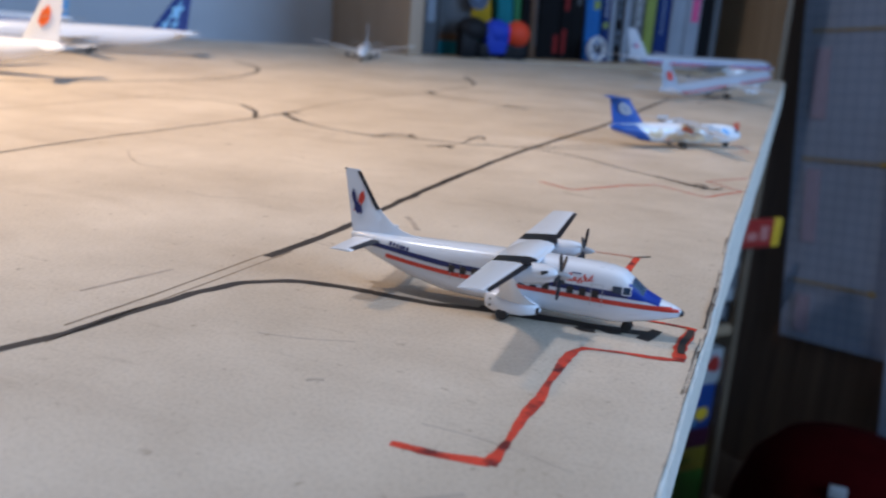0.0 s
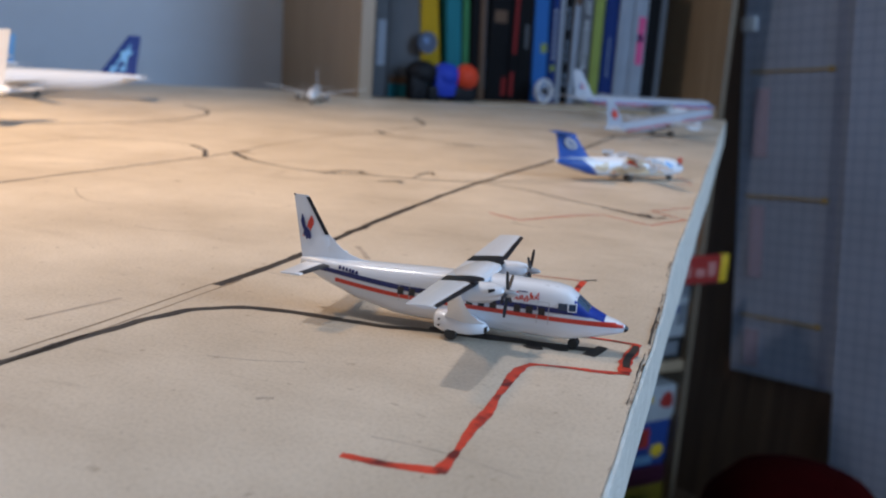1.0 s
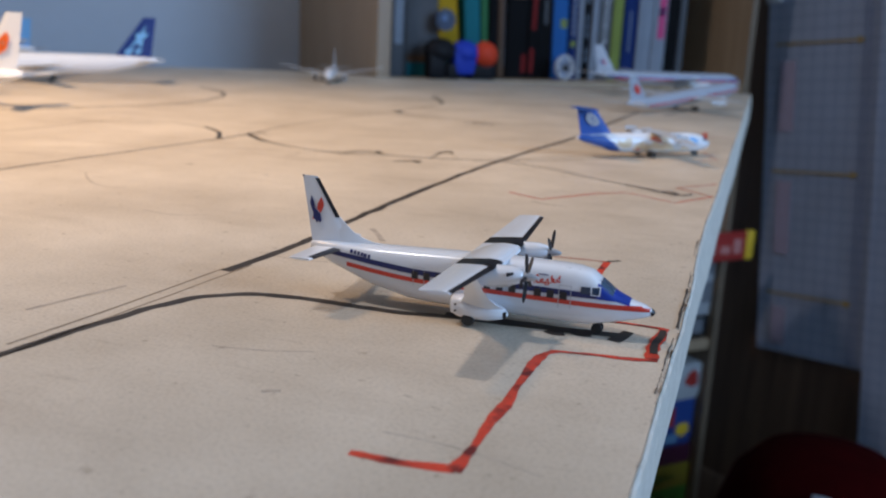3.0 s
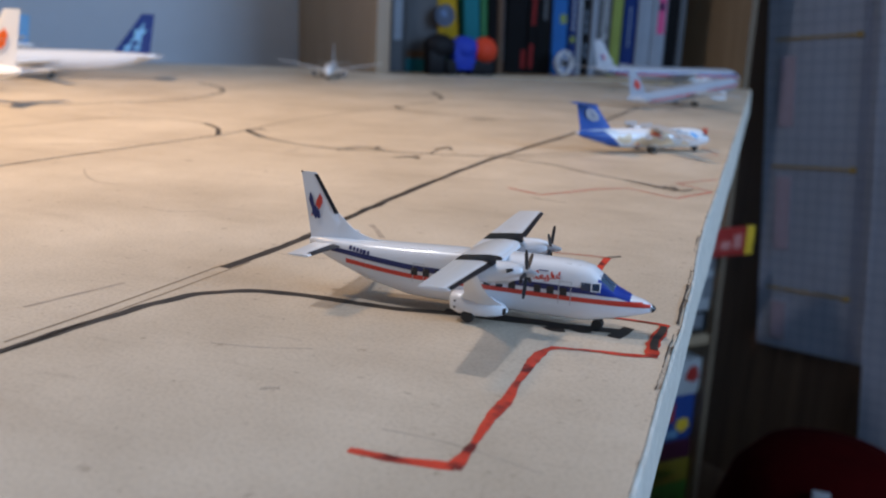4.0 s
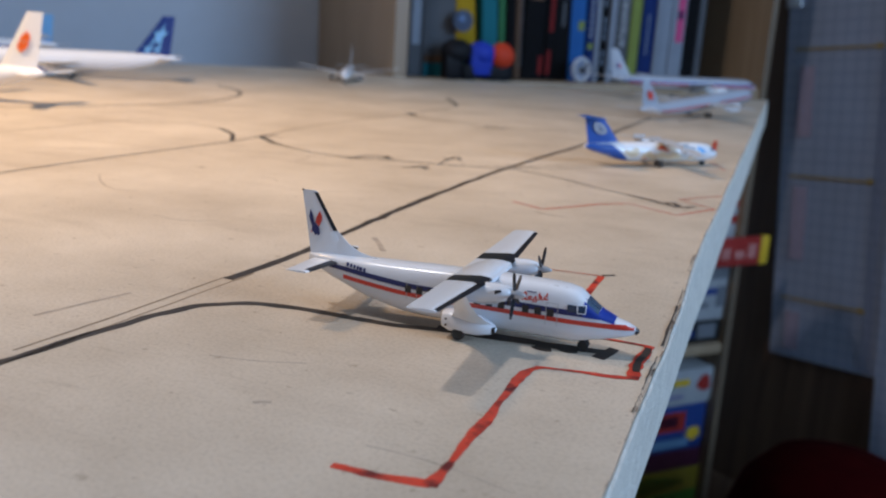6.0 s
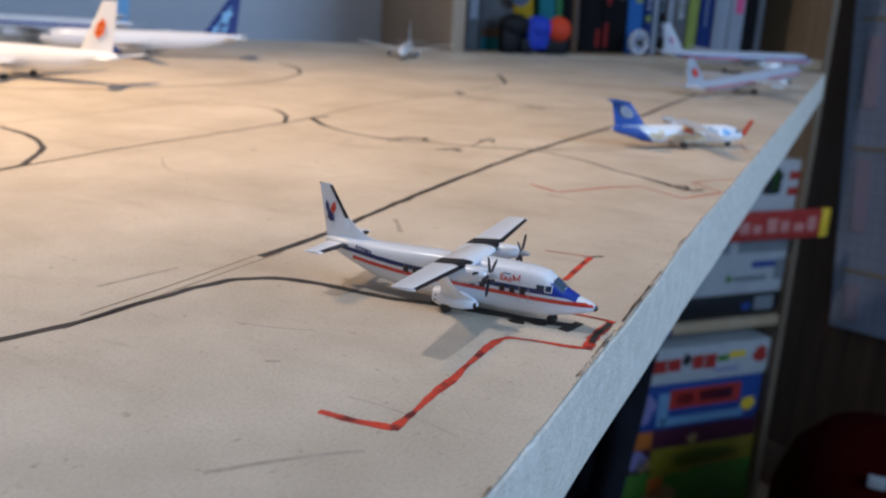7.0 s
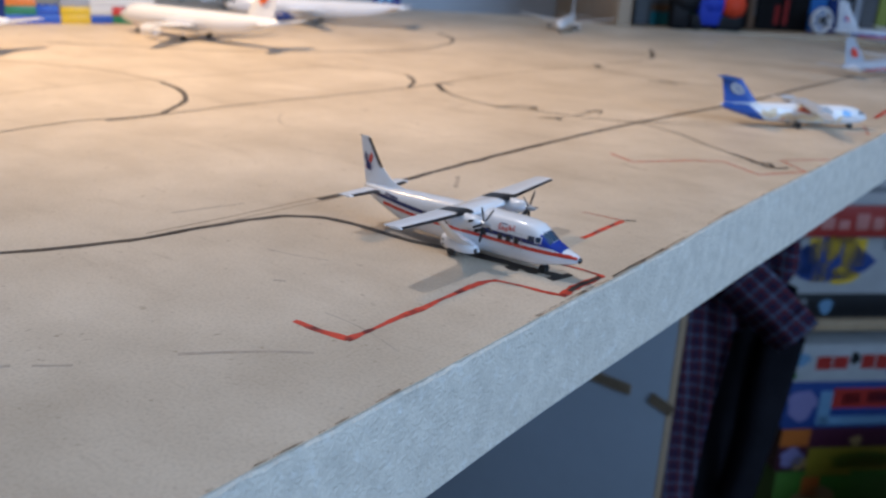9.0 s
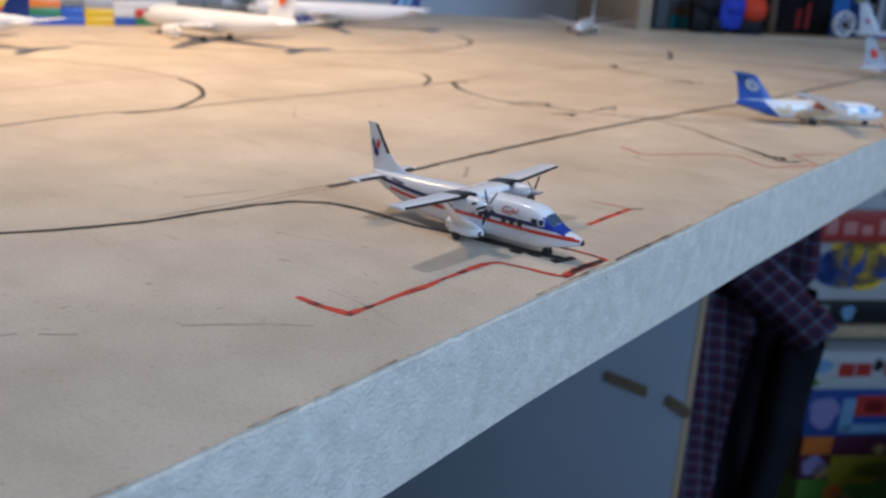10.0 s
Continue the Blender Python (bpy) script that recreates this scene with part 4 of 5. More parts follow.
    part("fin_emblem", flat_mark(k, [(-19.98, 5.94), (-19.82, 5.66), (-19.80, 5.40), (-19.92, 5.12), (-20.02, 4.94), (-20.12, 5.10), (-20.24, 5.18), (-20.20, 5.50)], y), RED, fin)
    part("fin_emblem", flat_mark(k, [(-20.52, 4.66), (-20.44, 4.62), (-20.52, 4.48)], y + 0.006), RED, fin)
    wheel_leg(k, plane, -3.0, 0, 1.0, 0.32, 0.24, 0.18, name="nose_gear")
    return plane


HEAD = 0.5
nose_at = Vector((-0.0035, -0.0115))
commuter(pose(nose_at.x, nose_at.y, T + 0.0004, 0, 0, HEAD), 0.00515)


def star(n=5, cu=0.5, cv=0.5, r0=0.3, r1=0.12):
    return [(cu + (r0 if i % 2 == 0 else r1) * math.sin(math.pi * i / n), cv + (r0 if i % 2 == 0 else r1) * math.cos(math.pi * i / n)) for i in range(2 * n)]


def disc(cu, cv, r, n=14):
    return [(cu + r * math.sin(2 * math.pi * i / n), cv + r * math.cos(2 * math.pi * i / n)) for i in range(n)]


def aircraft_at(nose, tail, z=0.0004):
    d = Vector(nose) - Vector(tail)
    return pose(nose[0], nose[1], T + z, 0, 0, math.degrees(math.atan2(d.y, d.x)))


# high-winged four-engined jet with a blue T-tail
airliner("white four-engined model jet with colourful artwork and a blue tail", aircraft_at((-0.0150, 0.4260), (-0.0960, 0.3510)), 0.00392, 28.6, 1.78,
         {"body": WHITE, "tail": TAILBLUE, "rear": TAILBLUE, "tailtop": TAILBLUE, "windows": False, "art": ((ORANGE, (-0.28, -0.33, 0.15, 0.45)), (CREAM, (-0.64, -0.74, -0.3, 0.4)), (SKYBLUE, (-0.14, -0.20, 0.1, 0.5)), (CREAM, (-0.20, -0.62, -0.75, 0.05)), (CREAM, (-0.36, -0.50, 0.2, 0.75)), (RED, (-0.42, -0.50, 0.25, 0.55)), (RED, (-0.58, -0.63, -0.7, -0.45)), (GREY, (-0.24, -0.33, -0.4, 0.1)))},
         (-10.2, 4.35, 3.6, 13.0, 2.6, 1.4, -0.7), ((-8.9, 4.3, 3.3, 2.6, 0.62), (-10.0, 7.6, 3.15, 2.6, 0.62)), (4.5, 6.8, 3.7, 4.3, 3.2, 0.98), (0.62, -0.5, 2.3),
         tail_mark=((PALE, disc(0.50, 0.60, 0.25)), (TAILBLUE, [(0.44, 0.44), (0.56, 0.50), (0.50, 0.60), (0.58, 0.74), (0.46, 0.68), (0.42, 0.56)])))
# silver-grey twin jets by the bookcase
airliner("pale silver model jet with a red flower on the tail", aircraft_at((-0.0110, 0.890), (-0.1190, 0.730), 0.0122) @ pose(0, 0, 0, 0, -6.5, 0), 0.00490, 39.0, 1.72,
         {"body": PALE, "tail": PALE, "band2": RED, "windows": False}, (-13.0, 2.5, 6.0, 17.0, 8.5, 1.5, 1.2), ((-11.5, 4.8, 1.6, 4.2, 1.0),), (5.6, 5.6, 2.0, 4.0, 6.5, 0.0), (1.25, -0.5, 2.9),
         tail_mark=((RED, disc(0.5, 0.42, 0.2)),))
airliner("pale silver wide-body model jet with a red cheat line", aircraft_at((-0.016, 1.130), (-0.214, 0.985)), 0.0044, 53.0, 2.05,
         {"body": PALE, "tail": PALE, "band2": RED, "band": NAVY, "windows": False}, (-17.0, 4.6, 9.5, 23.5, 13.0, 2.2, 2.0), ((-16.0, 7.8, 3.2, 5.5, 1.5),), (8.0, 6.6, 2.4, 5.6, 9.2, 0.0), (3.1, -0.52, 4.6),
         tail_mark=((RED, [(0.42, 0.28), (0.56, 0.28), (0.50, 0.50)]), (BLUE, [(0.58, 0.28), (0.72, 0.28), (0.60, 0.52)])))
# a small white jet that faces the front of the table
airliner("small white model jet with its nose to the front", aircraft_at((-0.505, 0.800), (-0.560, 0.935)), 0.0040, 36.0, 1.8,
         {"body": WHITE, "tail": WHITE, "windows": False}, (-12.0, 2.5, 5.6, 17.0, 5.5, 1.7, 2.6), ((-10.5, 4.8, 1.6, 3.8, 0.95),), (6.4, 4.8, 1.9, 3.4, 6.0, 0.0), (1.2, -0.5, 2.8), wing_paint=WHITE)
# the large jets under the warm lamp
airliner("white model jet with an orange flower on its tail", aircraft_at((-0.767, 0.306), (-0.553, 0.344)), 0.0043, 50.0, 2.7,
         {"body": WHITE, "tail": WHITE, "windows": False}, (-16.5, 3.3, 9.0, 21.5, 12.0, 2.2, 1.8), ((-15.5, 7.6, 2.1, 5.4, 1.5),), (10.8, 8.4, 3.4, 7.0, 8.5, 0.0), (1.9, -0.5, 4.6),
         tail_mark=tuple((ORANGE, disc(0.5 + 0.11 * math.sin(a), 0.47 + 0.11 * math.cos(a), 0.085, 10)) for a in [2 * math.pi * i / 6 for i in range(6)]), wing_paint=WHITE)
airliner("white wide-body model jet with a dark blue starred tail", aircraft_at((-0.835, 0.505), (-0.622, 0.668)), 0.0040, 58.8, 2.8,
         {"body": WHITE, "tail": NAVY, "windows": False, "engine": NAVY}, (-19.0, 3.5, 10.0, 27.0, 15.0, 2.4, 2.5), ((-18.5, 9.0, 2.2, 6.0, 1.6),), (11.2, 10.5, 3.4, 8.8, 9.5, 0.0), (2.0, -0.52, 5.2),
         tail_mark=((SKYBLUE, star(5, 0.5, 0.5, 0.32, 0.14)), (SKYBLUE, star(5, 0.35, 0.15, 0.16, 0.07)), (SKYBLUE, star(5, 0.62, 0.16, 0.14, 0.06))), wing_paint=WHITE)
airliner("light blue and white three-engined model jet", aircraft_at((-1.08, 0.590), (-0.862, 0.690)), 0.0040, 60.0, 2.9,
         {"body": WHITE, "tail": SKYBLUE, "windows": False, "band": BLUE}, (-20.0, 3.6, 10.0, 25.0, 14.0, 2.4, 2.2), ((-19.5, 8.5, 2.2, 6.0, 1.6), (-50.0, 0.0, 9.0, 8.0, 1.5)), (8.8, 8.6, 3.4, 6.2, 9.5, 0.0), (2.0, -0.52, 5.0))
airliner("white model jet parked before the toy brick terminal", aircraft_at((-0.850, 0.040), (-0.660, 0.128)), 0.0043, 48.0, 2.6,
         {"body": WHITE, "tail": NAVY, "windows": False}, (-15.0, 3.2, 8.6, 20.0, 11.0, 2.2, 1.8), ((-14.5, 7.2, 2.0, 5.2, 1.4),), (8.2, 7.6, 3.0, 5.6, 8.2, 0.0), (1.9, -0.5, 4.4), wing_paint=WHITE)


# ---- the bookcase behind the table ----
bookcase = thing("bookcase", ROOM, "light birch bookcase filled with books and game boxes", "bookcase")
part("side_panel", boxed((-0.767, 0.0, 0.0), (-0.745, 0.365, 2.0), 0.001), BIRCH, bookcase)
part("edge_strip", boxed((-0.767, -0.0025, 0.0), (-0.745, -0.0003, 2.0), 0.0005), SHADED_EDGE, bookcase, "birch edge strip with shade in its colour")
part("side_panel", boxed((-0.029, 0.0, 0.0), (-0.016, 0.365, 2.0), 0.001), BIRCH, bookcase)
part("edge_strip", boxed((-0.029, -0.0025, 0.0), (-0.016, -0.0003, 2.0), 0.0005), DEEP_SHADED_EDGE, bookcase, "birch edge strip with deeper shade in its colour")
part("back_panel", boxed((-0.745, 0.350, 0.0), (-0.029, 0.362, 2.0)), BIRCH, bookcase)
for z in (0.06, T - 0.503, T - 0.002, T + 0.40, T + 0.80, 1.98):
    part("shelf", boxed((-0.7448, 0.004, z - 0.020), (-0.0292, 0.350, z), 0.001), BIRCH, bookcase)

# cover colours darkened, whites too: the shade under the upper shelf is in them
SHADED_BOOK_COLOURS = {"grey": (0.085, 0.09, 0.10), "white": (0.22, 0.245, 0.29), "yellow": (0.36, 0.22, 0.012), "teal": (0.012, 0.13, 0.16), "green": (0.035, 0.14, 0.06), "black": (0.005, 0.005, 0.006),
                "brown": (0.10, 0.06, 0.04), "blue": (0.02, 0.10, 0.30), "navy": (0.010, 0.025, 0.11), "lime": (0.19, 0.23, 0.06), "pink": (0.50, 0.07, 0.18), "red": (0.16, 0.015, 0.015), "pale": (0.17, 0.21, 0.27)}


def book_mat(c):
    m = mat("shaded_book_cover_" + c, SHADED_BOOK_COLOURS[c], 0.75, vary=0.12, scale=25)
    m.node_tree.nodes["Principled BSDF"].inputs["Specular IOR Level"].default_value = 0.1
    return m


PAGES = mat("book_pages", (0.62, 0.58, 0.50), 0.8, vary=0.1, scale=200)


def book(u0, u1, height, colour, lean=0.0, label="", depth=0.22, d0=0.05, bands=()):
    """A hardback on the shelf: cover, pages, and bars of lettering on the spine."""
    w = u1 - u0
    ob = thing("book", ROOM @ pose(u0, d0, T - 0.0015, 0, lean, 0), label, "book", "books on the shelf")
    bm = bmesh.new()
    block(bm, (0.0004, 0, 0), (w - 0.0004, 0.003, height), min(0.0012, w * 0.2))
    block(bm, (0.0004, 0.002, 0), (0.0022, depth, height))
    block(bm, (w - 0.0022, 0.002, 0), (w - 0.0004, depth, height))
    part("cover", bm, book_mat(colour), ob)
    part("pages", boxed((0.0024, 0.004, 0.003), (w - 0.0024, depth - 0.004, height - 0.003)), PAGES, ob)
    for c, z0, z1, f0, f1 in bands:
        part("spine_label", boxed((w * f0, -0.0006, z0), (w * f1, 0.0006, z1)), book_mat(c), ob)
    return ob


def U(p):
    """Place along the shelf, from marks counted along the row of spines."""
    t = (p - 682) / (1196 - 682)
    u = -0.743 + 0.491 * t + 0.071 * t * t
    return -1.3075 + (u + 1.3075) * 1.0388


book(U(682), U(705), 0.30, "grey", 0, "grey magazine binder standing on the shelf", bands=(("white", 0.05, 0.12, 0.2, 0.8),))
book(U(706), U(762), 0.31, "grey", 0, "wide pale grey album on the shelf", bands=(("grey", 0.06, 0.16, 0.15, 0.85), ("teal", 0.0, 0.022, 0.05, 0.95), ("brown", 0.022, 0.034, 0.05, 0.95)))
book(U(768), U(803), 0.30, "yellow", -6, "yellow picture book leaning on its neighbours", bands=(("teal", 0.0, 0.03, 0.0, 1.0),))
book(U(812), U(838), 0.29, "teal", -4, "teal book leaning on the shelf")
book(U(839), U(850), 0.28, "green", -3, "thin dark green book standing on the shelf")
book(U(852), U(866), 0.27, "black", -2, "thin black book standing on the shelf")
book(U(867), U(878), 0.26, "brown", -2, "thin brown book standing on the shelf", bands=(("grey", 0.02, 0.20, 0.8, 0.95),))
book(U(880), U(916), 0.27, "black", 0, "thick black book standing on the shelf", bands=(("brown", 0.13, 0.15, 0.2, 0.8), ("red", 0.01, 0.04, 0.75, 0.95)))
book(U(918), U(934), 0.30, "black", 0, "black book with a red band on the spine", bands=(("red", 0.08, 0.20, 0.3, 0.7), ("red", 0.01, 0.05, 0.2, 0.6)))
book(U(935), U(960), 0.27, "black", -1, "black book with pale lettering", bands=(("grey", 0.09, 0.13, 0.4, 0.6),))
book(U(962), U(988), 0.29, "blue", -2, "bright blue book standing on the shelf", bands=(("lime", 0.085, 0.10, 0.5, 0.9),))
book(U(990), U(1004), 0.28, "navy", -1, "thin navy book standing on the shelf", bands=(("lime", 0.055, 0.065, 0.2, 0.8),) + tuple(("white", 0.075 + 0.011 * i, 0.082 + 0.011 * i, 0.3, 0.7) for i in range(8)))
book(U(1005), U(1014), 0.29, "white", -1, "thin white book standing on the shelf")
book(U(1015), U(1026), 0.28, "black", -1, "thin black book with pale lettering bars", bands=tuple(("pale", 0.03 + 0.014 * i, 0.039 + 0.014 * i, 0.3, 0.65) for i in range(11) if i % 4 != 2))
book(U(1028), U(1039), 0.27, "white", 0, "thin pale book between dark ones", bands=(("brown", 0.17, 0.27, 0.1, 0.9),))
top_seller = book(U(1040), U(1062), 0.28, "grey", 0, "dark grey book with white lettering down its spine")
title = bpy.data.curves.new("title", "FONT")
title.body, title.size, title.space_character, title.extrude = "TOP VENDEUR", 0.0165, 1.25, 0.0002
title.align_y = "CENTER"
title_ob = bpy.data.objects.new("title", title)
bm = bmesh.new()
letters = bpy.data.meshes.new_from_object(title_ob)
bm.from_mesh(letters)
bpy.data.objects.remove(title_ob)
bpy.data.curves.remove(title)
part("spine_title", bm, mat("white_spine_print", (0.5, 0.52, 0.54), 0.6, scale=60), top_seller, "white lettering", m=pose((U(1062) - U(1040)) / 2, -0.0004, 0.192, 90, 0, 0) @ Matrix.Rotation(radians(-90), 4, "Z"))
book(U(1064), U(1082), 0.28, "lime", 0, "lime green book standing on the shelf")
book(U(1084), U(1108), 0.29, "navy", 0, "navy blue book standing on the shelf", bands=(("pale", 0.05, 0.12, 0.42, 0.52),))
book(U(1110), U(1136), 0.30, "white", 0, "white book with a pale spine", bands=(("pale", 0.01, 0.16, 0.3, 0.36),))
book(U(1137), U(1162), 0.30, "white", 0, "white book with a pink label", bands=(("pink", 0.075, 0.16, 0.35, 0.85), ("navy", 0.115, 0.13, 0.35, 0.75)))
book(U(1163), U(1184), 0.28, "black", 0, "black book at the end of the row")
book(U(1185), U(1196), 0.28, "grey", 0, "thin grey folder at the end of the row")


# ---- game boxes on the lower shelves ----
def card(name, c):
    return mat("dimmed_printed_card_" + name, c, 0.35, vary=0.10, scale=30)


# print colours scaled down, yellow least: shade below table height put into the card
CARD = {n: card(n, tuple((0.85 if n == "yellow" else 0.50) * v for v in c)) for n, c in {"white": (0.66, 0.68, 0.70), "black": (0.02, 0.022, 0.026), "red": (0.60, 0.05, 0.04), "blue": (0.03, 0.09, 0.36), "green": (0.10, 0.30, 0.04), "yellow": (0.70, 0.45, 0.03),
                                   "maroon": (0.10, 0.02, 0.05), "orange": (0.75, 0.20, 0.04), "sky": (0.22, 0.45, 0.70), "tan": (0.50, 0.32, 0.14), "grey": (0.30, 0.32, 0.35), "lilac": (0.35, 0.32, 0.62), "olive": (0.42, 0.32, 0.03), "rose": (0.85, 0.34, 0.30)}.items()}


def game_box(u0, u1, z0, z1, colour, label, marks=(), d0=0.0, depth=0.25):
    """A lidded card box with printed patches on its front."""
    ob = thing("game_box", ROOM @ pose(u0, d0, z0), label, "game box", "game boxes in the bookcase")
    w, h = u1 - u0, z1 - z0
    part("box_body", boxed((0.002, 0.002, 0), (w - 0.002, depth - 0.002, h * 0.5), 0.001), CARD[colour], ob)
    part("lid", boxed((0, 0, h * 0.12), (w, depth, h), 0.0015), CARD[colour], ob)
    for c, a, b, lo, hi, rnd in marks:
        bm = bmesh.new()
        if rnd:
            n = 18
            ring = [Vector((w * ((a + b) / 2 + (b - a) / 2 * (1 + 0.16 * math.sin(5 * t + a * 40)) * math.cos(t)), -0.0008, h * ((lo + hi) / 2 + (hi - lo) / 2 * (1 + 0.14 * math.sin(3 * t + lo * 30)) * math.sin(t)))) for t in [2 * math.pi * j / n for j in range(n)]]
            loft(bm, [ring, [p + Vector((0, 0.0014, 0)) for p in ring]])
        else:
            block(bm, (w * a, -0.0008, h * lo), (w * b, 0.0006, h * hi))
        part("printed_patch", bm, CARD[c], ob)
    return ob


game_box(-0.480, -0.006, Z(-0.454), Z(-0.190), "white", "large white game box with bright cartoon printing", d0=0.012, depth=0.3,
         marks=(("green", 0.02, 0.10, 0.28, 0.44, 1), ("tan", 0.06, 0.17, 0.10, 0.40, 1), ("orange", 0.10, 0.16, 0.05, 0.2, 1), ("blue", 0.20, 0.50, 0.08, 0.40, 1), ("blue", 0.18, 0.28, 0.12, 0.34, 1),
                ("yellow", 0.24, 0.29, 0.22, 0.40, 0), ("yellow", 0.30, 0.37, 0.24, 0.42, 1), ("yellow", 0.38, 0.47, 0.20, 0.40, 0), ("yellow", 0.27, 0.33, 0.09, 0.22, 0), ("yellow", 0.34, 0.46, 0.07, 0.20, 1), ("tan", 0.33, 0.42, 0.36, 0.44, 1),
                ("grey", 0.54, 0.66, 0.32, 0.42, 0), ("grey", 0.70, 0.97, 0.32, 0.42, 0), ("blue", 0.78, 0.90, 0.20, 0.25, 0), ("grey", 0.90, 0.97, 0.10, 0.26, 0), ("green", 0.66, 0.69, 0.10, 0.15, 1), ("grey", 0.70, 0.86, 0.10, 0.14, 0),
                ("grey", 0.40, 0.62, 0.72, 0.76, 0), ("black", 0.76, 0.87, 0.74, 0.96, 1), ("green", 0.82, 0.86, 0.78, 0.92, 0), ("red", 0.90, 0.97, 0.86, 0.92, 0), ("red", 0.90, 0.97, 0.74, 0.80, 0)))
game_box(-0.450, -0.030, Z(-0.5025), Z(-0.4545), "black", "flat black game box with a pale label", d0=0.014, depth=0.3,
         marks=(("grey", 0.10, 0.24, 0.2, 0.8, 0), ("sky", 0.30, 0.36, 0.2, 0.8, 1), ("grey", 0.86, 0.97, 0.25, 0.85, 0), ("blue", 0.79, 0.84, 0.3, 0.6, 0)))
game_box(-0.362, -0.030, Z(-0.632), Z(-0.556), "white", "flat white game box with red lettering bars", d0=0.014,
         marks=(("red", 0.17, 0.26, 0.34, 0.70, 0), ("red", 0.27, 0.36, 0.36, 0.70, 0), ("red", 0.44, 0.52, 0.36, 0.74, 0), ("red", 0.53, 0.61, 0.34, 0.74, 0), ("black", 0.37, 0.43, 0.48, 0.80, 1), ("green", 0.62, 0.70, 0.50, 0.66, 0), ("yellow", 0.70, 0.82, 0.56, 0.74, 0), ("lilac", 0.60, 0.78, 0.22, 0.3, 0), ("red", 0.88, 0.98, 0.34, 0.80, 1), ("sky", 0.03, 0.13, 0.45, 0.8, 1), ("green", 0.03, 0.07, 0.10, 0.26, 1)))
game_box(-0.352, -0.036, Z(-0.732), Z(-0.6325), "blue", "dark blue game box with a red banner", d0=0.016,
         marks=(("lilac", 0.02, 0.20, 0.2, 0.85, 1), ("sky", 0.22, 0.30, 0.1, 0.8, 0), ("red", 0.30, 0.84, 0.44, 0.86, 0), ("sky", 0.24, 0.88, 0.08, 0.26, 0), ("maroon", 0.36, 0.48, 0.52, 0.76, 0), ("maroon", 0.52, 0.78, 0.54, 0.78, 0), ("yellow", 0.86, 0.97, 0.2, 0.5, 1)))
game_box(-0.346, -0.034, Z(-0.826), Z(-0.7325), "maroon", "maroon and yellow game box", d0=0.016,
         marks=(("orange", 0.0, 0.19, 0.60, 1.0, 0), ("lilac", 0.02, 0.17, 0.10, 0.56, 1), ("tan", 0.10, 0.2, 0.05, 0.4, 1), ("olive", 0.20, 1.0, 0.0, 0.56, 0), ("green", 0.34, 0.86, 0.06, 0.42, 1), ("tan", 0.46, 0.54, 0.58, 0.82, 1)))
game_box(-0.340, -0.032, Z(-0.939), Z(-0.8265), "green", "green game box on the lowest shelf", d0=0.016,
         marks=(("tan", 0.14, 0.42, 0.15, 0.7, 1), ("orange", 0.18, 0.3, 0.5, 0.9, 0), ("olive", 0.2, 0.5, 0.92, 1.0, 0)))
packet = thing("snack_packet", ROOM @ pose(-0.431, -0.016, Z(-0.337)), "long flat red packet with a yellow end", "packet")
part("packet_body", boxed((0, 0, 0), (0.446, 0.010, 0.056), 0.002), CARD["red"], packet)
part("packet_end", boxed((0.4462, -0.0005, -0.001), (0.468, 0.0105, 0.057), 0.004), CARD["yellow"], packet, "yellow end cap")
for i in range(13):
    part("lettering_bar", boxed((0.03 + 0.032 * i, -0.001, 0.014), (0.050 + 0.032 * i + 0.004 * (i % 2), 0.0004, 0.042 - 0.006 * (i % 3)), 0.0003), CARD["rose"], packet)

# ---- toys on the table before the books ----
toy = thing("toy_figure", ROOM @ pose(-0.620, 0.012, T - 0.0015) @ Matrix.Diagonal((1.26, 1.0, 1.08, 1.0)), "chunky black, blue and orange-red plastic toy", "toy")


def blob(c, r, squash=(1, 1, 1), n=14):
    bm = bmesh.new()
    bmesh.ops.create_icosphere(bm, subdivisions=3, radius=r)
    for v in bm.verts:
        v.co = Vector((v.co.x * squash[0], v.co.y * squash[1], v.co.z * squash[2])) * (1 + 0.06 * noise.noise(v.co * 40)) + Vector(c)
    return bm


TOYBLACK = mat("black_toy_plastic", (0.010, 0.010, 0.012), 0.55, vary=0.2, scale=40)
TOYBLUE = mat("blue_toy_plastic", (0.02, 0.045, 0.36), 0.5, vary=0.1, scale=40)
TOYRED = mat("red_toy_plastic", (0.55, 0.05, 0.02), 0.5, vary=0.1, scale=40)
for m in (TOYBLACK, TOYBLUE, TOYRED):
    m.node_tree.nodes["Principled BSDF"].inputs["Specular IOR Level"].default_value = 0.12
bm = blob((-0.028, 0, 0.040), 0.019, (1.15, 0.9, 0.95))
block(bm, (-0.046, -0.012, 0.0), (-0.022, 0.012, 0.036), 0.006)
part("head", bm, TOYBLACK, toy)
bm = blob((0.006, 0, 0.038), 0.019, (1.05, 0.9, 0.95))
block(bm, (-0.012, -0.013, 0.006), (0.020, 0.013, 0.044), 0.007)
part("body", bm, TOYBLUE, toy)
bm = blob((0.034, -0.004, 0.036), 0.017, (1.0, 0.9, 1.15))
block(bm, (0.020, -0.014, 0.022), (0.048, 0.010, 0.050), 0.007)
part("hind_part", bm, TOYRED, toy)
for x in (-0.012, 0.022, 0.038):
    part("leg", boxed((x - 0.009, -0.012, 0.0), (x + 0.009, 0.012, 0.022), 0.004), TOYBLACK, toy)
medal = thing("round_badge", ROOM @ pose(-0.640, 0.030, Z(0.088)), "round dark blue badge on the yellow book", "badge")
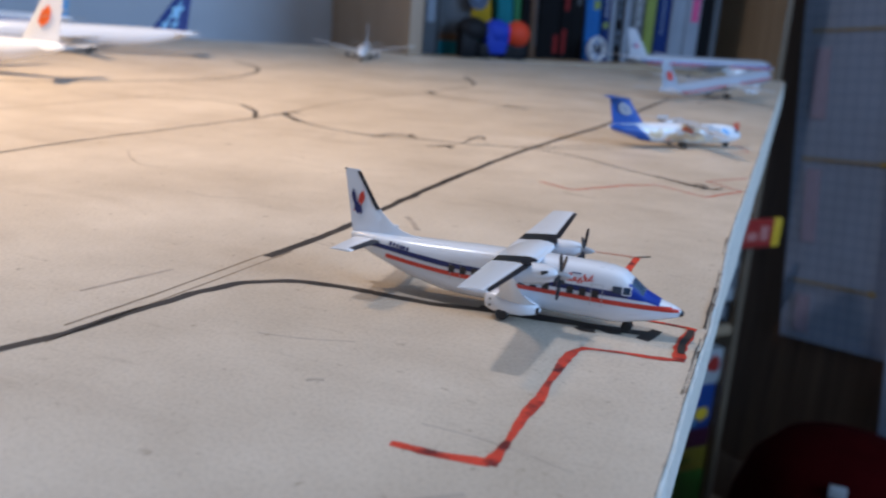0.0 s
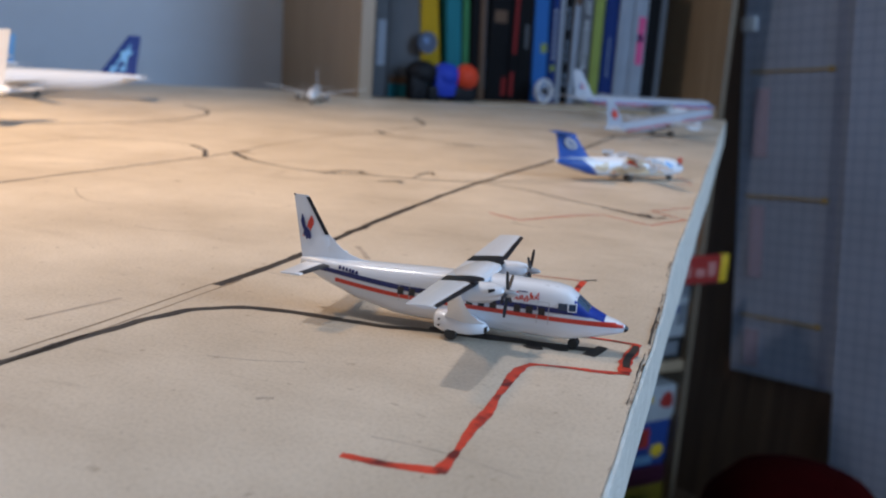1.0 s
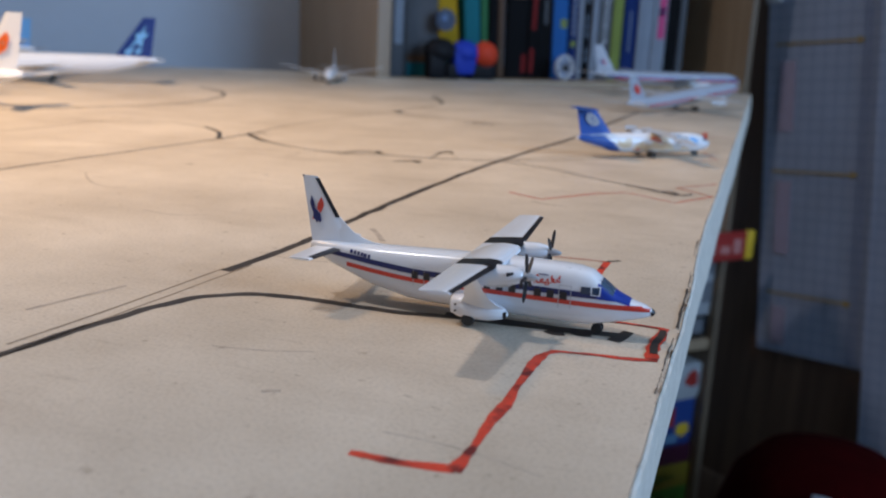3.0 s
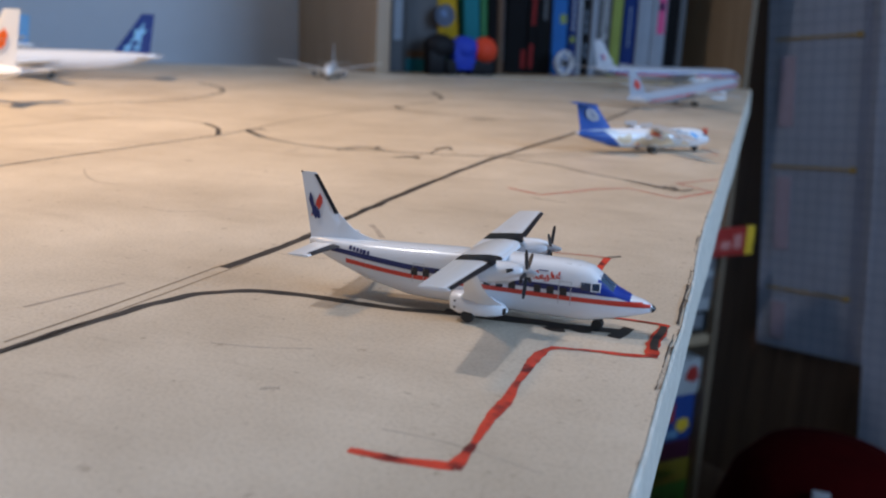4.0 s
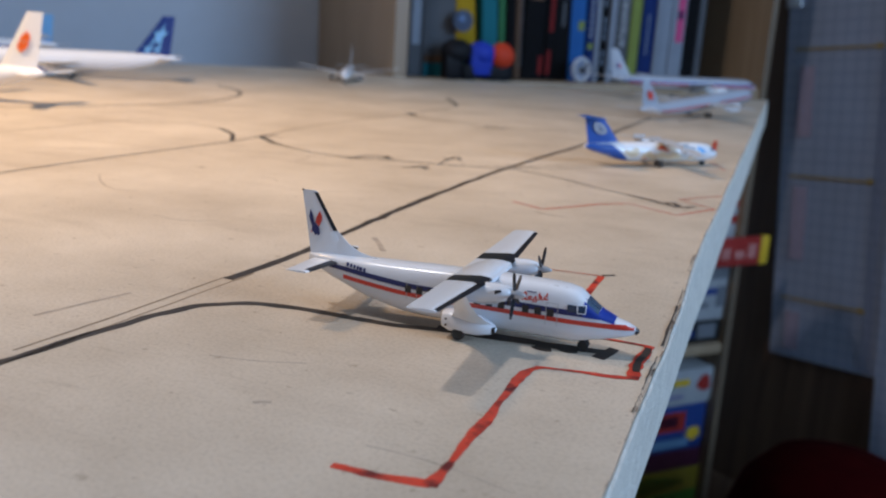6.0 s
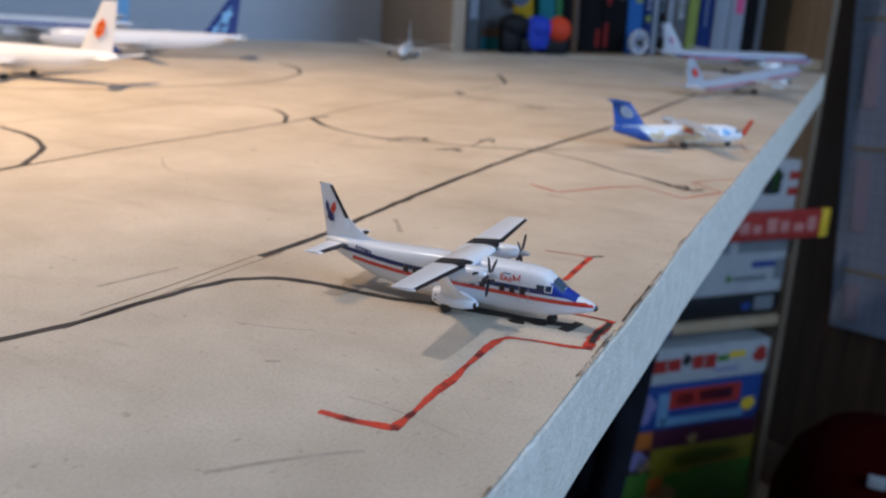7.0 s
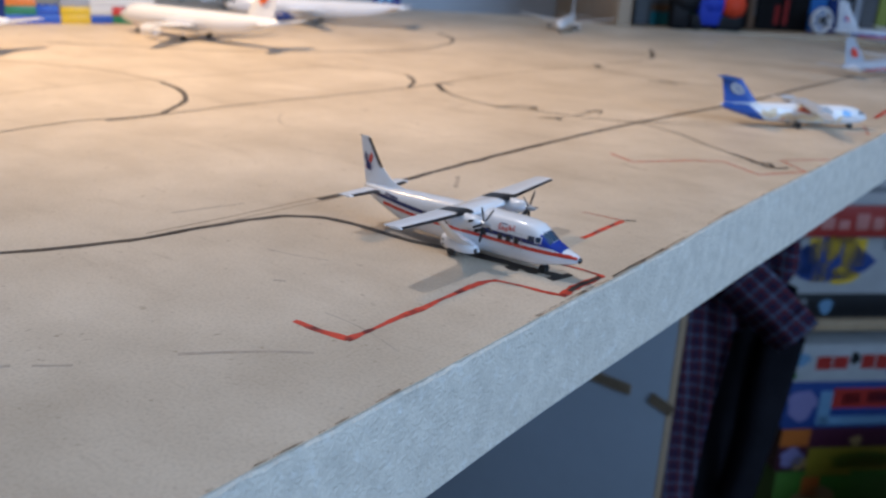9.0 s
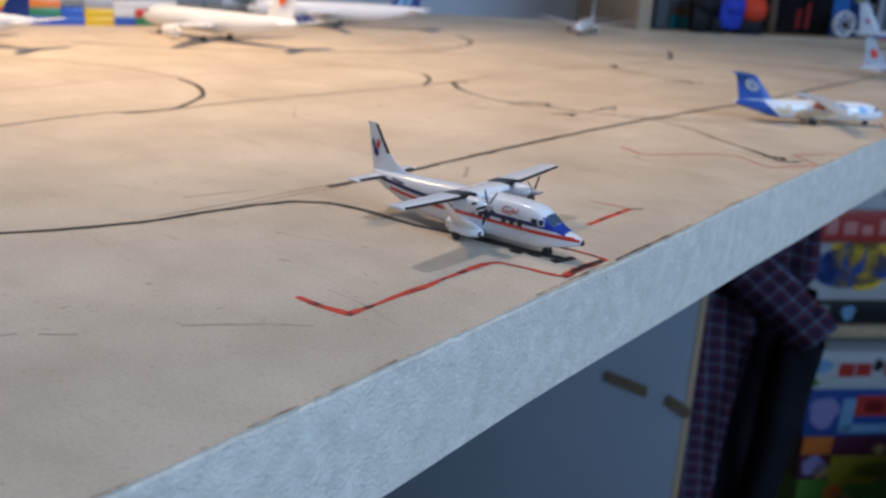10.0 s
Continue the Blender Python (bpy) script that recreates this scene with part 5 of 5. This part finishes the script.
part("badge_disc", revolve(bmesh.new(), (0, 0, 0), [(-0.003, 0.015), (0, 0.017), (0.004, 0.017)], 24, "Z"), mat("badge_blue", (0.008, 0.02, 0.06), 0.5, vary=0.3, scale=60), medal, m=pose(0, 0, 0, 90, 0, 0))
part("badge_shine", revolve(bmesh.new(), (0, 0, 0), [(0, 0.006), (0.002, 0.005)], 16, "Z"), mat("badge_light", (0.06, 0.12, 0.26), 0.3, scale=60), medal, m=pose(-0.003, -0.004, 0.003, 90, 0, 0))
rotor = thing("spoked_toy", ROOM @ pose(-0.420, 0.014, Z(0.0205), 90, 0, 10), "pale grey spoked toy wheel beside the books", "toy")
rim = bmesh.new()
ring = [[Vector(((0.018 + 0.003 * math.cos(b)) * math.cos(a), (0.018 + 0.003 * math.cos(b)) * math.sin(a), 0.004 * math.sin(b))) for b in [2 * math.pi * j / 8 for j in range(8)]] for a in [2 * math.pi * i / 28 for i in range(29)]]
loft(rim, ring)
part("rim", rim, GREY, rotor)
part("hub", revolve(bmesh.new(), (0, 0, 0), [(-0.004, 0.006), (0.004, 0.006)], 14, "Z"), BLACK, rotor)
for i in range(6):
    a = 2 * math.pi * i / 6
    part("spoke", tube(bmesh.new(), (0.005 * math.cos(a), 0.005 * math.sin(a), 0), (0.018 * math.cos(a), 0.018 * math.sin(a), 0), 0.0022, n=8), GREY, rotor)

# ---- toy brick terminal ----
terminal = thing("toy_brick_terminal", pose(-0.84, 0.30, T, 0, 0, 66), "terminal of coloured toy bricks at the back of the table", "toy building")
BR = {n: mat("toy_brick_" + n, c, 0.3, vary=0.04, scale=60) for n, c in {"blue": (0.02, 0.10, 0.50), "yellow": (0.80, 0.52, 0.02), "red": (0.60, 0.04, 0.03), "green": (0.02, 0.22, 0.10), "orange": (0.80, 0.22, 0.03), "white": (0.70, 0.70, 0.68), "grey": (0.38, 0.39, 0.41)}.items()}


def brick(x, y, z, nx, ny, h, c):
    bm = bmesh.new()
    block(bm, (x, y, z), (x + 0.008 * nx - 0.0002, y + 0.008 * ny - 0.0002, z + h - 0.0002), 0.0003)
    for i in range(nx):
        for j in range(ny):
            tube(bm, (x + 0.008 * i + 0.004, y + 0.008 * j + 0.004, z + h - 0.0003), (x + 0.008 * i + 0.004, y + 0.008 * j + 0.004, z + h + 0.0016), 0.0024, n=8)
    part("brick", bm, BR[c], terminal)


for x, z, n, c in ((-0.15, 0, 6, "green"), (-0.10, 0, 5, "blue"), (-0.15, 0.0096, 8, "red"), (-0.15, 0.0192, 8, "yellow"), (-0.15, 0.0288, 8, "blue"), (-0.15, 0.0384, 8, "blue"), (-0.085, 0.0096, 5, "green"), (-0.085, 0.0192, 5, "orange"),
                   (-0.06, 0, 5, "blue"), (-0.045, 0.0096, 3, "blue"), (-0.02, 0, 4, "yellow"), (-0.02, 0.0096, 4, "yellow"), (-0.02, 0.0192, 4, "grey"), (0.012, 0, 3, "blue"), (0.012, 0.0096, 3, "white"), (0.036, 0, 3, "green"), (0.036, 0.0096, 3, "red"),
                   (0.06, 0, 3, "red"), (0.06, 0.0096, 3, "white"), (0.084, 0, 2, "orange"), (0.012, 0.0192, 9, "white"), (-0.085, 0.0288, 12, "white"), (0.012, 0.0288, 9, "grey")):
    brick(x, 0, z, n, 2, 0.0096, c)

# ---- the dark door with squared paper ----
DOOR = pose(0.072, 1.709, 0, 0, 0, -33)
door = thing("cupboard_door", DOOR, "dark brown wooden cupboard door standing ajar", "door")
part("door_leaf", boxed((-0.25, 0.020, 0.0), (0.75, 0.042, 2.05), 0.002), WALNUT, door)
part("door_rail", boxed((-0.25, 0.0155, 0.02), (0.75, 0.0198, 0.11), 0.001), WALNUT, door)
PAPER = squared("squared_paper", (0.58, 0.64, 0.78), (0.38, 0.46, 0.62), 0.025)
OCHRE = mat("ochre_ink", (0.42, 0.26, 0.04), 0.6, vary=0.2, scale=80)


SHEETS = DOOR @ Matrix.Translation((-0.006, 0, T - 0.558)) @ Matrix.Rotation(radians(-6.0), 4, "Y") @ Matrix.Translation((0, 0, 0.558 - T))


def sheet(name, u0, u1, z0, z1, d, label, waves):
    """A sheet of paper hung on the door, slightly wavy and crooked."""
    ob = thing(name, SHEETS, label, "paper")
    bm = bmesh.new()
    uv = bm.loops.layers.uv.new("UVMap")
    nx, nz = 24, 40
    f = lambda u, z: d + waves * noise.noise(Vector((u * 6, z * 3, 1.7)))
    g = [[bm.verts.new((u0 + (u1 - u0) * i / nx, f(u0 + (u1 - u0) * i / nx, z0 + (z1 - z0) * j / nz), z0 + (z1 - z0) * j / nz)) for j in range(nz + 1)] for i in range(nx + 1)]
    for i in range(nx):
        for j in range(nz):
            face = bm.faces.new((g[i][j], g[i + 1][j], g[i + 1][j + 1], g[i][j + 1]))
            for lp in face.loops:
                lp[uv].uv = (lp.vert.co.x, lp.vert.co.z)
    bmesh.ops.solidify(bm, geom=bm.faces[:], thickness=0.0006)
    part("paper_sheet", bm, PAPER, ob)
    return ob, f


plan, f = sheet("squared_paper_plan", 0.0, 0.250, Z(-0.558), T + 0.6, 0.006, "large sheet of squared paper with ochre arrows", 0.002)
for z in (0.073, -0.180, -0.432):
    x0, x1 = 0.022, 0.196
    part("arrow", boxed((x0, 0.0015, Z(z) - 0.0018), (x1, 0.0025, Z(z) + 0.0018)), OCHRE, plan)
    bm = bmesh.new()
    ring = [Vector((x1 - 0.004, 0.0012, Z(z) + 0.007)), Vector((x1 - 0.004, 0.0012, Z(z) - 0.007)), Vector((x1 + 0.010, 0.0012, Z(z)))]
    loft(bm, [ring, [p + Vector((0, 0.001, 0)) for p in ring]])
    part("arrow_head", bm, OCHRE, plan)
for x in (0.206, 0.215):
    part("ruled_line", boxed((x, 0.0022, Z(-0.555)), (x + 0.0014, 0.0030, T + 0.55)), mat("blue_ink_line", (0.08, 0.12, 0.25), 0.6, scale=90), plan)
FADED = mat("faded_red_print", (0.36, 0.30, 0.38), 0.8, vary=0.1, scale=60)
for z0, z1 in ((-0.10, 0.04), (-0.35, -0.20), (-0.54, -0.46)):
    part("faded_print", boxed((0.034, 0.0026, Z(z0)), (0.066, 0.0032, Z(z1))), FADED, plan)
under, f = sheet("squared_paper_sheet", 0.236, 0.66, Z(-0.76), T + 0.62, -0.001, "second sheet of squared paper hanging lower on the door", 0.003)
clip = thing("paper_clip", SHEETS @ pose(0.01, 0.001, Z(0.155)), "small white clip at the top of the paper", "clip")
part("clip_body", boxed((-0.012, -0.004, 0), (0.02, 0.004, 0.03), 0.002), mat("white_plastic", (0.6, 0.62, 0.65), 0.4, scale=60), clip)

# ---- clothes hanging between the table panel and the bookcase ----
PLAID = checked("plaid_cotton", (0.010, 0.016, 0.046), ((0.30, (0.11, 0.020, 0.020)), (0.48, (0.010, 0.016, 0.046)), (0.60, (0.15, 0.18, 0.26)), (0.70, (0.010, 0.016, 0.046)), (0.86, (0.08, 0.016, 0.018))), 0.019)
CLOTH = mat("dark_cloth", (0.010, 0.010, 0.014), 0.95, vary=0.3, scale=20, bump=0.3, bump_scale=60)
CLOTH.node_tree.nodes["Principled BSDF"].inputs["Specular IOR Level"].default_value = 0.08
PLAID.node_tree.nodes["Principled BSDF"].inputs["Specular IOR Level"].default_value = 0.1


def drape(ob, name, m, outline, material, fold=0.012, depth=0.03):
    """A hanging piece of cloth: rows of (height, left, right) filled with soft folds."""
    bm = bmesh.new()
    uv = bm.loops.layers.uv.new("UVMap")
    n = 36
    rows = []
    for z, a, b in outline:
        rows.append((z, a, b))
    fine = []
    for (z0, a0, b0), (z1, a1, b1) in zip(rows, rows[1:]):
        for i in range(10):
            t = i / 10
            fine.append((z0 + (z1 - z0) * t, a0 + (a1 - a0) * t, b0 + (b1 - b0) * t))
    fine.append(rows[-1])
    for side in (1, -1):
        g = []
        for z, a, b in fine:
            line = []
            for i in range(n + 1):
                u = i / n
                x = a + (b - a) * u
                bulge = math.sin(math.pi * u) ** 0.5 * depth * 0.5
                y = -side * bulge + fold * (math.sin(x * 95 + 2.5 * noise.noise(Vector((x * 8, z * 5, 3)))) * 0.5 + noise.noise(Vector((x * 22, z * 6, side))))
                line.append(bm.verts.new((x, y, z)))
            g.append(line)
        for i in range(len(g) - 1):
            for j in range(n):
                face = bm.faces.new((g[i][j], g[i][j + 1], g[i + 1][j + 1], g[i + 1][j]))
                for lp in face.loops:
                    c = lp.vert.co
                    lp[uv].uv = (c.x * 1.05 + c.z * 0.08, c.z)
    bmesh.ops.remove_doubles(bm, verts=bm.verts, dist=0.0001)
    return part(name, bm, material, ob, m=m, sharp=180)


shirt = thing("plaid_shirt", pose(0, 0.86, T, 0, 0, 8), "blue and red plaid shirt hanging beside the table", "shirt")
drape(shirt, "torso", pose(0, 0, 0), ((-0.06, -0.24, -0.17), (-0.16, -0.28, -0.160), (-0.25, -0.30, -0.150), (-0.31, -0.31, -0.175), (-0.36, -0.31, -0.215), (-0.45, -0.31, -0.225), (-0.70, -0.31, -0.240)), PLAID)
drape(shirt, "sleeve", pose(-0.215, -0.022, -0.268, 0, -52, 0), ((0.07, -0.042, 0.030), (0.0, -0.044, 0.034), (-0.06, -0.040, 0.032), (-0.085, -0.036, 0.030)), PLAID, 0.006)
drape(shirt, "cuff", pose(-0.215, -0.024, -0.268, 0, -52, 0), ((-0.078, -0.040, 0.034), (-0.105, -0.034, 0.030)), PLAID, 0.004)
# added near-black drape: the shade between shirt and game boxes as a hanging shape
jacket = thing("dark_gap_drape", pose(0, 0.93, T, 0, 0, 10), "near-black drape standing in for shade beside the bookcase", "jacket")
drape(jacket, "body", pose(0, 0, 0), ((-0.30, -0.25, -0.165), (-0.36, -0.28, -0.162), (-0.50, -0.29, -0.170), (-0.70, -0.30, -0.180)), CLOTH)
drape(jacket, "sleeve", pose(-0.172, -0.02, -0.46, 0, 6, 0), ((0.10, -0.03, 0.02), (0.0, -0.035, 0.022), (-0.16, -0.03, 0.02)), CLOTH, 0.006)

# ---- a red pouf on the floor ----
pouf = thing("pouf", pose(0.195, 1.25, 0), "dark red round pouf with a small white tag", "pouf")
POUF = mat("dark_red_fabric", (0.030, 0.0008, 0.0012), 0.9, vary=0.2, scale=20, bump=0.4, bump_scale=150)
POUF.node_tree.nodes["Principled BSDF"].inputs["Specular IOR Level"].default_value = 0.03
part("cushion", revolve(bmesh.new(), (0, 0, 0), [(0.0, 0.12), (0.02, 0.155), (0.15, 0.178), (0.30, 0.172), (0.37, 0.15), (0.416, 0.11), (0.432, 0.05), (0.434, 0.005)], 36, "Z"), POUF, pouf)
part("tag", boxed((-0.032, -0.135, 0.395), (-0.006, -0.125, 0.413), 0.001), CARD["white"], pouf, "small white tag")
